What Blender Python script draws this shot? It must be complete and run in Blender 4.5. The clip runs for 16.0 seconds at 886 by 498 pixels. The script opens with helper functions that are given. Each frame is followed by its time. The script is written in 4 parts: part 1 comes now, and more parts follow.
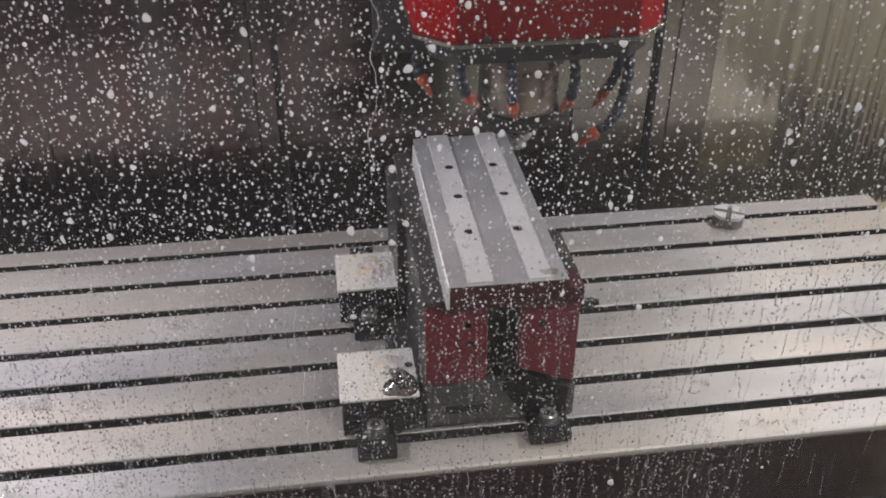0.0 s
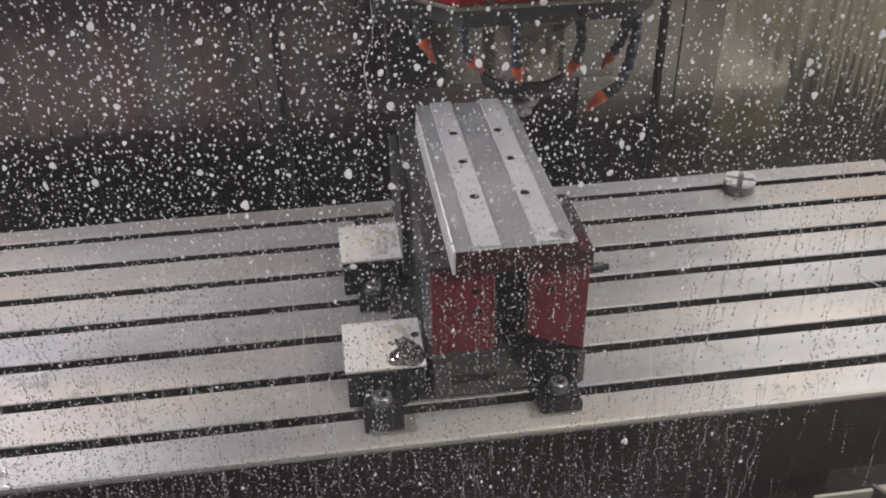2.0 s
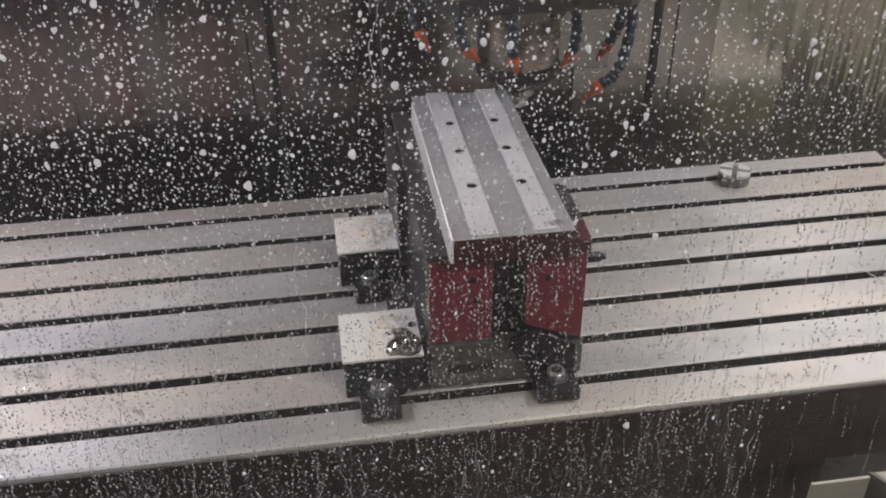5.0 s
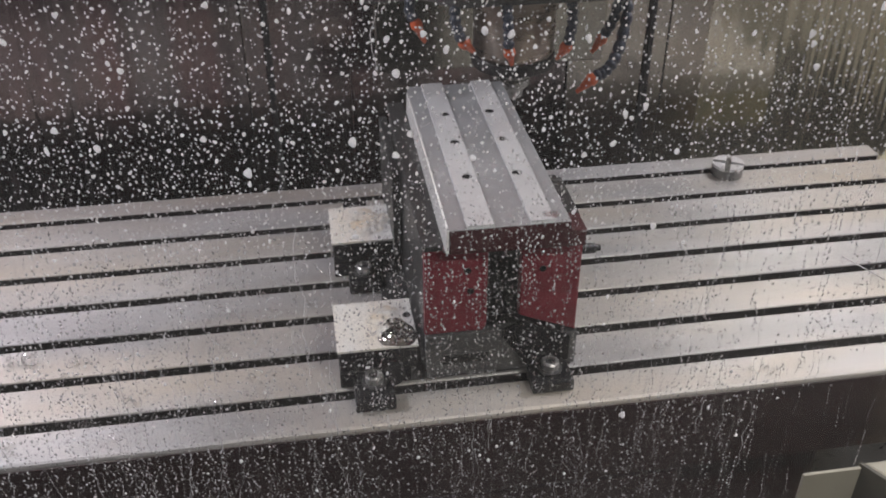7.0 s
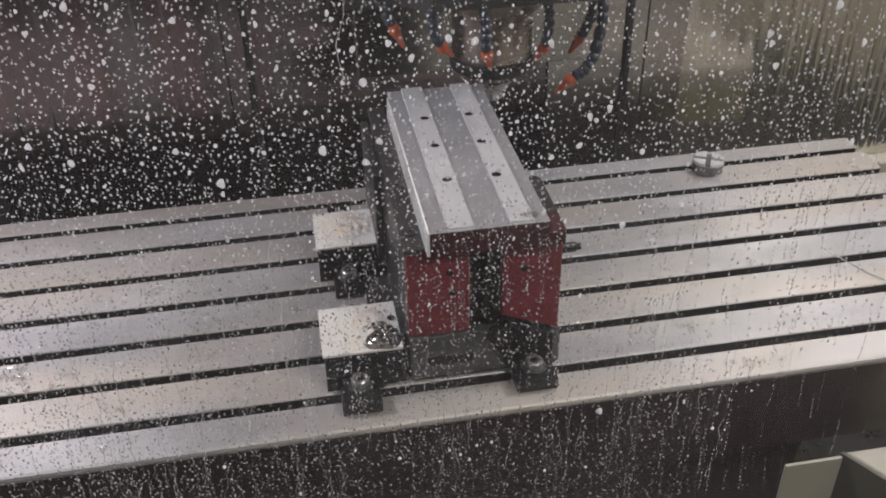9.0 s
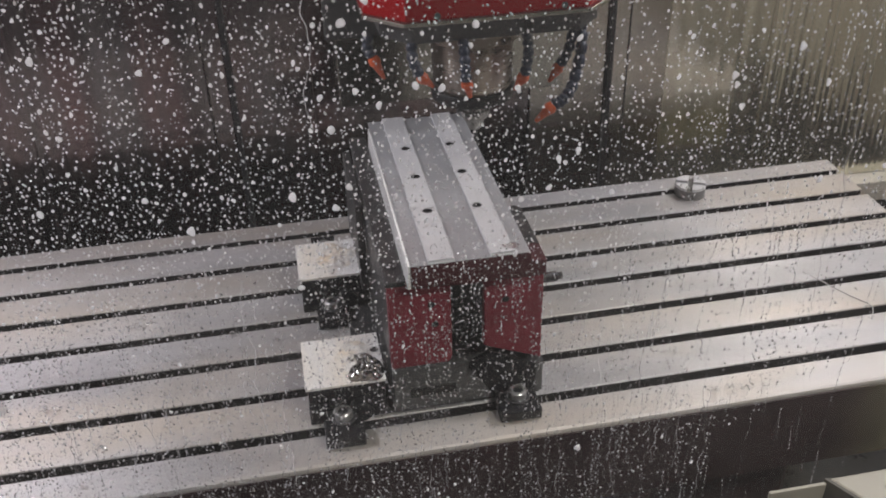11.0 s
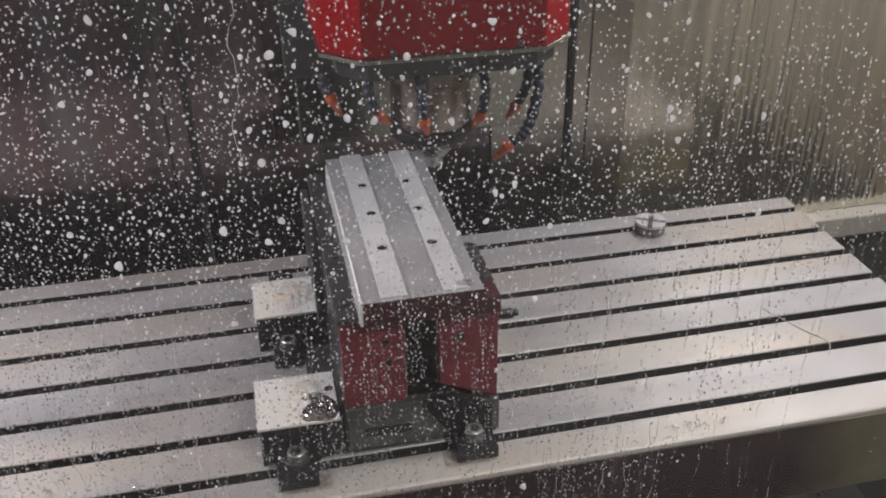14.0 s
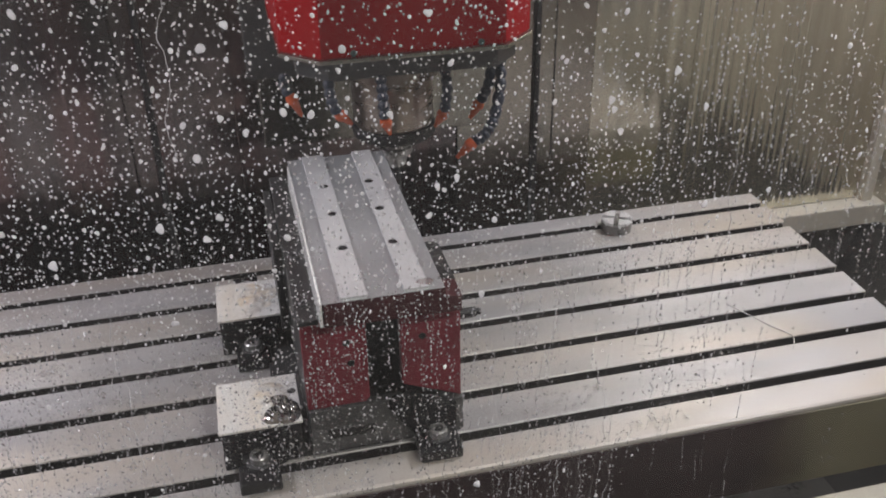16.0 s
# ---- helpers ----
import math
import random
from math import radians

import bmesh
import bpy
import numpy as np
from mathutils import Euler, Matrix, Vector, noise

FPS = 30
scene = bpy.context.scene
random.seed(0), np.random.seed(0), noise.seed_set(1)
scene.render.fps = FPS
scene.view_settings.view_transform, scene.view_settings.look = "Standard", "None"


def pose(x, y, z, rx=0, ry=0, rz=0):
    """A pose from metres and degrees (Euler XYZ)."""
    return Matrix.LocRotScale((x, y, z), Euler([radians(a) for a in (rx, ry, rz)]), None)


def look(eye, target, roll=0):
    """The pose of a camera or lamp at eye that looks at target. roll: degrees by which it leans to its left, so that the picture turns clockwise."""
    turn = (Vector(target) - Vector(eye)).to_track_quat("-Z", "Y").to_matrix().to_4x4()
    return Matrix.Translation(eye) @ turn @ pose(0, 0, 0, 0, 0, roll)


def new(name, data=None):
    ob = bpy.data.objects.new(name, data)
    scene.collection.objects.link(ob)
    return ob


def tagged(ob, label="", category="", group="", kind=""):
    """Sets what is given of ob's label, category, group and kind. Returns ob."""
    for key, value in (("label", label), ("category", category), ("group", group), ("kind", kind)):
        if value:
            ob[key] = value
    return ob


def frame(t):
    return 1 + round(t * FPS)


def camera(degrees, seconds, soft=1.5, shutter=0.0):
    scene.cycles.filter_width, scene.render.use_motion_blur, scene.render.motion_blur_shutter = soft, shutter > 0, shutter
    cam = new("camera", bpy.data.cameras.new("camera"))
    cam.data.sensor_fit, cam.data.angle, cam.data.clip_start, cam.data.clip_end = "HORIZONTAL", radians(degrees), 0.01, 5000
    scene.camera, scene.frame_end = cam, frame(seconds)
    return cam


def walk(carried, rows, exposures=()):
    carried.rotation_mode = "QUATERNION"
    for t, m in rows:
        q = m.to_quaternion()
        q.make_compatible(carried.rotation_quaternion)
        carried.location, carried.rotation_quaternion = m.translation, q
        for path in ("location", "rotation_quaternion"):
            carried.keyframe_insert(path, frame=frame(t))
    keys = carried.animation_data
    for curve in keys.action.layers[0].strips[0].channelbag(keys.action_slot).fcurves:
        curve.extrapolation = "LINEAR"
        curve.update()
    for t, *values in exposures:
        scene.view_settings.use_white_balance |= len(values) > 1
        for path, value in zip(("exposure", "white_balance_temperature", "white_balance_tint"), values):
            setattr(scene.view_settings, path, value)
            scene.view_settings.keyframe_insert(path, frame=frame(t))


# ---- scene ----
cam = camera(50.8, 16.0, soft=1.85)
ROWS = [
    (0.0, -0.2641, -1.1126, 1.0867, 57.176, -0.154, -7.876),
    (0.5, -0.2813, -1.1095, 1.0793, 56.814, -0.189, -8.324),
    (1.0, -0.2681, -1.1146, 1.0671, 56.549, 0.058, -7.959),
    (1.5, -0.2624, -1.1085, 1.0489, 56.458, 0.484, -7.876),
    (2.0, -0.2594, -1.1008, 1.0371, 56.444, 0.841, -7.989),
    (2.5, -0.2611, -1.1014, 1.0279, 56.538, 1.070, -8.145),
    (3.0, -0.2594, -1.1079, 1.0308, 56.511, 0.971, -8.021),
    (3.5, -0.2694, -1.1038, 1.0296, 56.459, 0.856, -8.164),
    (6.0, -0.2724, -1.1065, 1.0191, 56.253, 0.597, -8.836),
    (6.5, -0.2754, -1.1092, 1.0163, 56.227, 0.537, -9.018),
    (7.0, -0.2784, -1.1065, 1.0229, 55.857, 0.039, -8.864),
    (7.5, -0.2784, -1.1105, 1.0230, 55.899, -0.071, -9.036),
    (8.0, -0.2666, -1.1175, 1.0234, 55.916, 0.325, -9.061),
    (8.5, -0.2659, -1.1206, 1.0269, 55.921, 0.740, -9.560),
    (11.0, -0.2447, -1.1136, 1.0504, 57.023, 1.404, -10.905),
    (11.5, -0.2437, -1.1184, 1.0507, 58.317, 1.323, -11.194),
    (12.0, -0.2400, -1.1187, 1.0518, 58.594, 1.138, -11.313),
    (12.5, -0.2355, -1.1183, 1.0477, 58.840, 1.139, -11.568),
    (13.0, -0.2291, -1.1168, 1.0474, 59.004, 1.294, -11.996),
    (13.5, -0.2248, -1.1142, 1.0456, 59.074, 0.984, -12.175),
    (14.0, -0.2126, -1.1138, 1.0408, 59.435, 0.719, -12.284),
    (14.5, -0.2073, -1.1127, 1.0406, 59.589, 0.651, -12.610),
    (15.0, -0.2046, -1.1023, 1.0426, 59.354, 0.293, -12.920),
    (15.5, -0.1932, -1.1111, 1.0411, 59.484, 0.392, -13.127),
    (16.0, -0.1829, -1.1179, 1.0306, 59.635, 0.837, -13.758),
]
walk(cam, [(t, pose(x, y, z, rx, ry, rz)) for t, x, y, z, rx, ry, rz in ROWS])

# ---- light ----
scene.view_settings.exposure = 0.0
world = bpy.data.worlds.new("workshop")
scene.world = world
world.use_nodes = True
world.node_tree.nodes["Background"].inputs[0].default_value = (0.55, 0.6, 0.65, 1)
world.node_tree.nodes["Background"].inputs[1].default_value = 0.05


def area_lamp(name, at, to, width, height, watts, colour):
    d = bpy.data.lights.new(name, "AREA")
    d.shape, d.size, d.size_y, d.energy, d.color = "RECTANGLE", width, height, watts, colour
    ob = new(name, d)
    ob.matrix_world = look(at, to)
    return ob


LAMP_L = ((-1.40, 0.42, 1.25), (0.0, 0.25, 0.0))
LAMP_R = ((1.38, 0.34, 1.40), (0.5, 0.60, 0.1))
area_lamp("work_light_glow", LAMP_L[0], LAMP_L[1], 0.40, 0.10, 15.6, (0.985, 0.955, 1.06))
area_lamp("work_light_glow", LAMP_R[0], LAMP_R[1], 0.40, 0.10, 13.7, (0.975, 0.955, 1.08))
area_lamp("hall_light_glow", (1.5, -2.3, 3.26), (1.5, -2.3, 0), 1.5, 0.3, 82, (1.0, 0.96, 0.92))


# ---- materials ----
def material(name, colour, rough, metal=0.0, grain=300.0, vary=0.25, bump=0.1, wear=6.0, stretch=(1, 1, 1), spread=0.12, dark=None, gloss=0.5, tint=None, patch=3.0):
    """Two scales of variation: fine grain and broad stains, on object coordinates in metres."""
    m = bpy.data.materials.new(name)
    m.use_nodes = True
    n, l = m.node_tree.nodes, m.node_tree.links
    b = n["Principled BSDF"]
    tc, mp = n.new("ShaderNodeTexCoord"), n.new("ShaderNodeMapping")
    mp.inputs["Scale"].default_value = stretch
    l.new(tc.outputs["Object"], mp.inputs[0])
    fine, broad = n.new("ShaderNodeTexNoise"), n.new("ShaderNodeTexNoise")
    fine.inputs["Scale"].default_value, fine.inputs["Detail"].default_value = grain, 3
    broad.inputs["Scale"].default_value, broad.inputs["Detail"].default_value = wear, 5
    broad.inputs["Roughness"].default_value = 0.62
    l.new(mp.outputs[0], fine.inputs[0])
    l.new(mp.outputs[0], broad.inputs[0])
    add = n.new("ShaderNodeMath")
    add.operation = "MULTIPLY_ADD"
    add.inputs[1].default_value = 0.35
    l.new(fine.outputs[0], add.inputs[0])
    l.new(broad.outputs[0], add.inputs[2])
    ramp = n.new("ShaderNodeValToRGB")
    lo = dark or tuple(c * (1 - vary) for c in colour)
    hi = tuple(min(1, c * (1 + vary * 0.6)) for c in colour)
    ramp.color_ramp.elements[0].position, ramp.color_ramp.elements[1].position = 0.42, 0.92
    ramp.color_ramp.elements[0].color, ramp.color_ramp.elements[1].color = (*lo, 1), (*hi, 1)
    l.new(add.outputs[0], ramp.inputs[0])
    if tint:
        blotch, share, mixer = n.new("ShaderNodeTexNoise"), n.new("ShaderNodeMapRange"), n.new("ShaderNodeMix")
        blotch.inputs["Scale"].default_value, blotch.inputs["Detail"].default_value = patch, 4
        share.inputs[1].default_value, share.inputs[2].default_value, share.inputs[4].default_value = 0.42, 0.68, 0.85
        mixer.data_type = "RGBA"
        mixer.inputs[7].default_value = (*tint, 1)
        l.new(mp.outputs[0], blotch.inputs[0])
        l.new(blotch.outputs[0], share.inputs[0])
        l.new(share.outputs[0], mixer.inputs[0])
        l.new(ramp.outputs[0], mixer.inputs[6])
        l.new(mixer.outputs[2], b.inputs["Base Color"])
    else:
        l.new(ramp.outputs[0], b.inputs["Base Color"])
    rr = n.new("ShaderNodeMapRange")
    rr.inputs[1].default_value, rr.inputs[2].default_value = 0.35, 1.0
    rr.inputs[3].default_value, rr.inputs[4].default_value = max(0.03, rough - spread), min(1, rough + spread)
    l.new(add.outputs[0], rr.inputs[0])
    l.new(rr.outputs[0], b.inputs["Roughness"])
    b.inputs["Metallic"].default_value = metal
    b.inputs["Specular IOR Level"].default_value = gloss
    if bump:
        bp = n.new("ShaderNodeBump")
        bp.inputs["Strength"].default_value, bp.inputs["Distance"].default_value = bump, 0.002
        l.new(add.outputs[0], bp.inputs["Height"])
        l.new(bp.outputs[0], b.inputs["Normal"])
    return m


# The warm tint patches paint the cream walls' reflection into the table's colour.
STEEL = material("ground_steel", (0.56, 0.556, 0.562), 0.48, 0.5, 500, 0.32, 0.07, 7, (0.25, 1, 1), 0.13, tint=(0.60, 0.54, 0.455), patch=6.0)
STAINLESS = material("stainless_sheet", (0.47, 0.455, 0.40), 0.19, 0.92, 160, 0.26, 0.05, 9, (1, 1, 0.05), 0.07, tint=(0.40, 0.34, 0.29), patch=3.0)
# Brown stain, darkened further for dim reflections; its upright bands imitate reflected ones.
BROWN_DIM = material("brown_stained_dim_sheet", (0.235, 0.215, 0.212), 0.16, 0.92, 160, 0.62, 0.05, 13, (1, 1, 0.05), 0.06, tint=(0.23, 0.150, 0.150), patch=9.0)
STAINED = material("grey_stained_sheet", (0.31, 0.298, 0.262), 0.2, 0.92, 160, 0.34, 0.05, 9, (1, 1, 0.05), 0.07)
# Stainless made paler and olive, for the bright wall it reflects.
OLIVE_LIT = material("olive_reflection_sheet", (0.77, 0.75, 0.635), 0.19, 0.90, 220, 0.26, 0.06, 20, (1, 1, 0.02), 0.06, tint=(0.62, 0.58, 0.46), patch=3.0)
BRIGHT = material("milled_steel", (0.95, 0.94, 0.92), 0.22, 0.05, 400, 0.12, 0.05, 14, (1, 0.3, 1), 0.1)
MILLED = material("milled_cast_iron", (0.55, 0.57, 0.59), 0.42, 0.6, 500, 0.14, 0.06, 10, (0.4, 1, 1))
STRIP = material("finish_milled_iron", (0.77, 0.78, 0.795), 0.4, 0.4, 700, 0.1, 0.06, 18)
BLACKED = material("blackened_steel", (0.021, 0.021, 0.023), 0.4, 0.5, 250, 0.4, 0.12, 12)
BOLT = material("oiled_bolt_steel", (0.42, 0.42, 0.41), 0.3, 0.7, 300, 0.3, 0.05, 30)
OILY_SHADED = material("oily_shaded_steel", (0.036, 0.034, 0.033), 0.5, 0.3, 250, 0.4, 0.1, 12)
FOOT = material("scraped_grey_iron", (0.098, 0.10, 0.102), 0.42, 0.3, 260, 0.3, 0.2, 14)
GREY_IRON = material("raw_cast_iron", (0.066, 0.066, 0.067), 0.4, 0.3, 260, 0.35, 0.3, 14)
RED = material("red_machine_paint", (0.335, 0.002, 0.006), 0.4, 0, 120, 0.15, 0.03, 4, gloss=0.05)
CAST_RED = material("dull_red_casting_paint", (0.235, 0.040, 0.056), 0.5, 0, 200, 0.35, 0.2, 9, gloss=0.3)
APRON = material("dark_red_brown_paint", (0.035, 0.018, 0.018), 0.5, 0, 160, 0.4, 0.1, 5, gloss=0.3)
# Casting red darkened to maroon, standing in for shade on the end flange.
CAST_RED_SHADED = material("shaded_casting_red", (0.075, 0.022, 0.026), 0.5, 0, 220, 0.35, 0.2, 12, gloss=0.3)
RUBBER = material("black_rubber", (0.012, 0.012, 0.013), 0.5, 0, 220, 0.3, 0.15, 10)
HOSE = material("dark_blue_hose_plastic", (0.022, 0.03, 0.05), 0.35, 0, 200, 0.3, 0.05, 30)
ORANGE = material("orange_plastic", (0.56, 0.10, 0.03), 0.38, 0, 200, 0.2, 0.05, 30)
CREAM = material("cream_machine_paint", (0.74, 0.70, 0.58), 0.38, 0, 150, 0.14, 0.05, 3)
SUMP = material("wet_dark_sheet", (0.05, 0.05, 0.048), 0.32, 0.4, 120, 0.45, 0.2, 4)
SWARF = material("wet_crumpled_swarf", (0.34, 0.33, 0.32), 0.14, 0.95, 300, 0.5, 0.1, 60)
COLLAR = material("oiled_grey_steel", (0.22, 0.22, 0.215), 0.3, 0.7, 300, 0.3, 0.08, 25)
# Near-white base and warm tint imitate reflections on the smooth block tops.
WARM_SHEEN = material("milled_steel_painted_sheen", (0.95, 0.94, 0.92), 0.18, 0.12, 400, 0.12, 0.06, 14, (1, 0.3, 1), 0.1, tint=(0.93, 0.86, 0.75), patch=13.0)
KHAKI = material("dark_khaki_paint", (0.085, 0.078, 0.055), 0.5, 0, 150, 0.3, 0.1, 6)
SILL_PAINT = material("worn_cream_paint", (0.40, 0.375, 0.30), 0.45, 0, 150, 0.25, 0.1, 6)
DOOR_GREY = material("dark_grey_door_paint", (0.20, 0.19, 0.19), 0.4, 0, 150, 0.14, 0.05, 3)
MAUVE = material("mauve_grey_panel_paint", (0.30, 0.255, 0.27), 0.4, 0, 150, 0.16, 0.05, 3)
# White and warm tones paint the lamp's reflection in a wet film.
FILM_GLINT = material("wet_film_painted_glint", (0.95, 0.90, 0.82), 0.12, 0.12, 300, 0.3, 0.1, 40, tint=(0.90, 0.76, 0.57), patch=25.0)
CHIP = material("curled_steel_chip", (0.86, 0.85, 0.83), 0.2, 0.6, 300, 0.25, 0.1, 40)
SPINDLE = material("turned_spindle_steel", (0.26, 0.22, 0.185), 0.3, 0.9, 300, 0.2, 0.04, 12, (1, 1, 6))
HALL = material("painted_hall_wall", (0.45, 0.45, 0.43), 0.7, 0, 60, 0.15, 0.1, 1)
CONCRETE = material("concrete_floor", (0.22, 0.21, 0.20), 0.6, 0, 90, 0.3, 0.2, 1.5)


def paint_sheen_right(m, colour, x0, x1):
    """A painted reflection: an olive tone blended over a side towards its right end."""
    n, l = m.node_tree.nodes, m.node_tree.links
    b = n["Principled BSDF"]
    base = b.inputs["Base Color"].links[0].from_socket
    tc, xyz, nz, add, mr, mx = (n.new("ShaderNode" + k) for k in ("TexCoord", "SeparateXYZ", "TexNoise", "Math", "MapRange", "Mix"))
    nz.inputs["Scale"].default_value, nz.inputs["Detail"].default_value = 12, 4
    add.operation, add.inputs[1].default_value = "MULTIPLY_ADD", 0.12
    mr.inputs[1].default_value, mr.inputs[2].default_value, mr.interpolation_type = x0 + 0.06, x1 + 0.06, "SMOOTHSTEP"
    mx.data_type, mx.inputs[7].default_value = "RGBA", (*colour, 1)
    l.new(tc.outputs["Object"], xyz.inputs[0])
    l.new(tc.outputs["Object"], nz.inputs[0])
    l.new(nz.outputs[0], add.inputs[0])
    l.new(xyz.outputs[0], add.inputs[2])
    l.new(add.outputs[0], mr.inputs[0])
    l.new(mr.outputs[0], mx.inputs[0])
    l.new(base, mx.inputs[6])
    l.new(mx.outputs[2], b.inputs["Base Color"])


paint_sheen_right(APRON, (0.36, 0.34, 0.22), 0.58, 0.86)


def wet_material():
    """Clear liquid on a surface: what lies below shows through, with a sharp gloss on top."""
    m = bpy.data.materials.new("clear_coolant_film")
    m.use_nodes = True
    n, l = m.node_tree.nodes, m.node_tree.links
    n.clear()
    out, mix = n.new("ShaderNodeOutputMaterial"), n.new("ShaderNodeMixShader")
    tr, gl, lw = n.new("ShaderNodeBsdfTransparent"), n.new("ShaderNodeBsdfGlossy"), n.new("ShaderNodeLayerWeight")
    tr.inputs[0].default_value = (0.99, 0.99, 0.985, 1)
    gl.inputs["Roughness"].default_value = 0.05
    lw.inputs[0].default_value = 0.5
    pw, sc = n.new("ShaderNodeMath"), n.new("ShaderNodeMath")
    pw.operation, sc.operation = "POWER", "MULTIPLY_ADD"
    pw.inputs[1].default_value, sc.inputs[1].default_value, sc.inputs[2].default_value = 2.5, 0.85, 0.10
    l.new(lw.outputs["Facing"], pw.inputs[0])
    l.new(pw.outputs[0], sc.inputs[0])
    l.new(sc.outputs[0], mix.inputs[0])
    l.new(tr.outputs[0], mix.inputs[1])
    l.new(gl.outputs[0], mix.inputs[2])
    l.new(mix.outputs[0], out.inputs[0])
    return m


WET = wet_material()


def glass_material():
    m = bpy.data.materials.new("window_glass")
    m.use_nodes = True
    n, l = m.node_tree.nodes, m.node_tree.links
    n.clear()
    out, mix = n.new("ShaderNodeOutputMaterial"), n.new("ShaderNodeMixShader")
    tr, gl, lw = n.new("ShaderNodeBsdfTransparent"), n.new("ShaderNodeBsdfGlossy"), n.new("ShaderNodeLayerWeight")
    tr.inputs[0].default_value = (0.97, 0.975, 0.965, 1)
    gl.inputs["Roughness"].default_value = 0.02
    lw.inputs[0].default_value = 0.5
    pw, sc = n.new("ShaderNodeMath"), n.new("ShaderNodeMath")
    pw.operation, sc.operation = "POWER", "MULTIPLY_ADD"
    pw.inputs[1].default_value, sc.inputs[1].default_value, sc.inputs[2].default_value = 5, 0.9, 0.03
    l.new(lw.outputs["Facing"], pw.inputs[0])
    l.new(pw.outputs[0], sc.inputs[0])
    l.new(sc.outputs[0], mix.inputs[0])
    # a thin dried film of coolant scatters a little light
    film, veil, tl, df = n.new("ShaderNodeMixShader"), n.new("ShaderNodeMixShader"), n.new("ShaderNodeBsdfTranslucent"), n.new("ShaderNodeBsdfDiffuse")
    tc, nz, mr = n.new("ShaderNodeTexCoord"), n.new("ShaderNodeTexNoise"), n.new("ShaderNodeMapRange")
    nz.inputs["Scale"].default_value, nz.inputs["Detail"].default_value = 5, 4
    mr.inputs[1].default_value, mr.inputs[2].default_value, mr.inputs[3].default_value, mr.inputs[4].default_value = 0.3, 0.75, 0.010, 0.025
    l.new(tc.outputs["Object"], nz.inputs[0])
    l.new(nz.outputs[0], mr.inputs[0])
    l.new(tl.outputs[0], film.inputs[1])
    l.new(df.outputs[0], film.inputs[2])
    l.new(mr.outputs[0], veil.inputs[0])
    l.new(tr.outputs[0], veil.inputs[1])
    l.new(film.outputs[0], veil.inputs[2])
    l.new(veil.outputs[0], mix.inputs[1])
    l.new(gl.outputs[0], mix.inputs[2])
    l.new(mix.outputs[0], out.inputs[0])
    return m


def drop_material(name, least, most, bending=1.33, thin=0.0):
    """Coolant emulsion: clear water with a milky share."""
    m = bpy.data.materials.new(name)
    m.use_nodes = True
    n, l = m.node_tree.nodes, m.node_tree.links
    n.clear()
    out, mix, milk = n.new("ShaderNodeOutputMaterial"), n.new("ShaderNodeMixShader"), n.new("ShaderNodeMixShader")
    g, tl, df = n.new("ShaderNodeBsdfGlass"), n.new("ShaderNodeBsdfTranslucent"), n.new("ShaderNodeBsdfDiffuse")
    g.inputs["IOR"].default_value, g.inputs["Roughness"].default_value = bending, 0.04
    tl.inputs[0].default_value = (0.99, 0.995, 1.0, 1)
    df.inputs[0].default_value = (0.8, 0.82, 0.82, 1)
    geo, rng = n.new("ShaderNodeNewGeometry"), n.new("ShaderNodeMapRange")
    rng.inputs[3].default_value, rng.inputs[4].default_value = least, most
    l.new(geo.outputs["Random Per Island"], rng.inputs[0])
    milk.inputs[0].default_value = 0.15
    l.new(tl.outputs[0], milk.inputs[1])
    l.new(df.outputs[0], milk.inputs[2])
    l.new(rng.outputs[0], mix.inputs[0])
    # where the film is thin it bends nothing
    film, tr = n.new("ShaderNodeMixShader"), n.new("ShaderNodeBsdfTransparent")
    film.inputs[0].default_value = thin
    l.new(g.outputs[0], film.inputs[1])
    l.new(tr.outputs[0], film.inputs[2])
    l.new(film.outputs[0], mix.inputs[1])
    l.new(milk.outputs[0], mix.inputs[2])
    l.new(mix.outputs[0], out.inputs[0])
    return m


GLASS, DROPS, MILKY = glass_material(), drop_material("cloudy_coolant", 0.40, 0.92), drop_material("milky_coolant", 0.7, 1.0)
WATER = drop_material("thin_water", 0.10, 0.48, 1.33, 0.45)


def lamp_material():
    m = bpy.data.materials.new("lit_diffuser")
    m.use_nodes = True
    b = m.node_tree.nodes["Principled BSDF"]
    b.inputs["Emission Color"].default_value, b.inputs["Emission Strength"].default_value = (1, 0.96, 0.9, 1), 6
    return m


LIT = lamp_material()


# ---- mesh helpers ----
def part(name, bm, mat, parent=None, label="", smooth=False):
    me = bpy.data.meshes.new(name)
    bmesh.ops.recalc_face_normals(bm, faces=bm.faces)
    if smooth:
        for f in bm.faces:
            f.smooth = True
    bm.to_mesh(me)
    bm.free()
    me.materials.append(mat)
    ob = new(name, me)
    if smooth:
        me.set_sharp_from_angle(angle=radians(40))
    ob.parent = parent
    if label:
        ob["label"] = label
    return ob


def empty(name, label, category, group="", at=(0, 0, 0)):
    ob = new(name)
    ob.empty_display_size = 0.02
    ob.location = at
    return tagged(ob, label, category, group)


def box(x0, x1, y0, y1, z0, z1, bevel=0.0, bm=None, seg=2):
    bm = bm or bmesh.new()
    t = bmesh.new()
    bmesh.ops.create_cube(t, size=1)
    for v in t.verts:
        v.co = Vector(((x0 + x1) / 2 + v.co.x * (x1 - x0), (y0 + y1) / 2 + v.co.y * (y1 - y0), (z0 + z1) / 2 + v.co.z * (z1 - z0)))
    if bevel:
        bmesh.ops.bevel(t, geom=t.edges[:], offset=bevel, segments=seg, affect="EDGES", profile=0.5)
    me = bpy.data.meshes.new("tmp")
    t.to_mesh(me)
    t.free()
    bm.from_mesh(me)
    bpy.data.meshes.remove(me)
    return bm


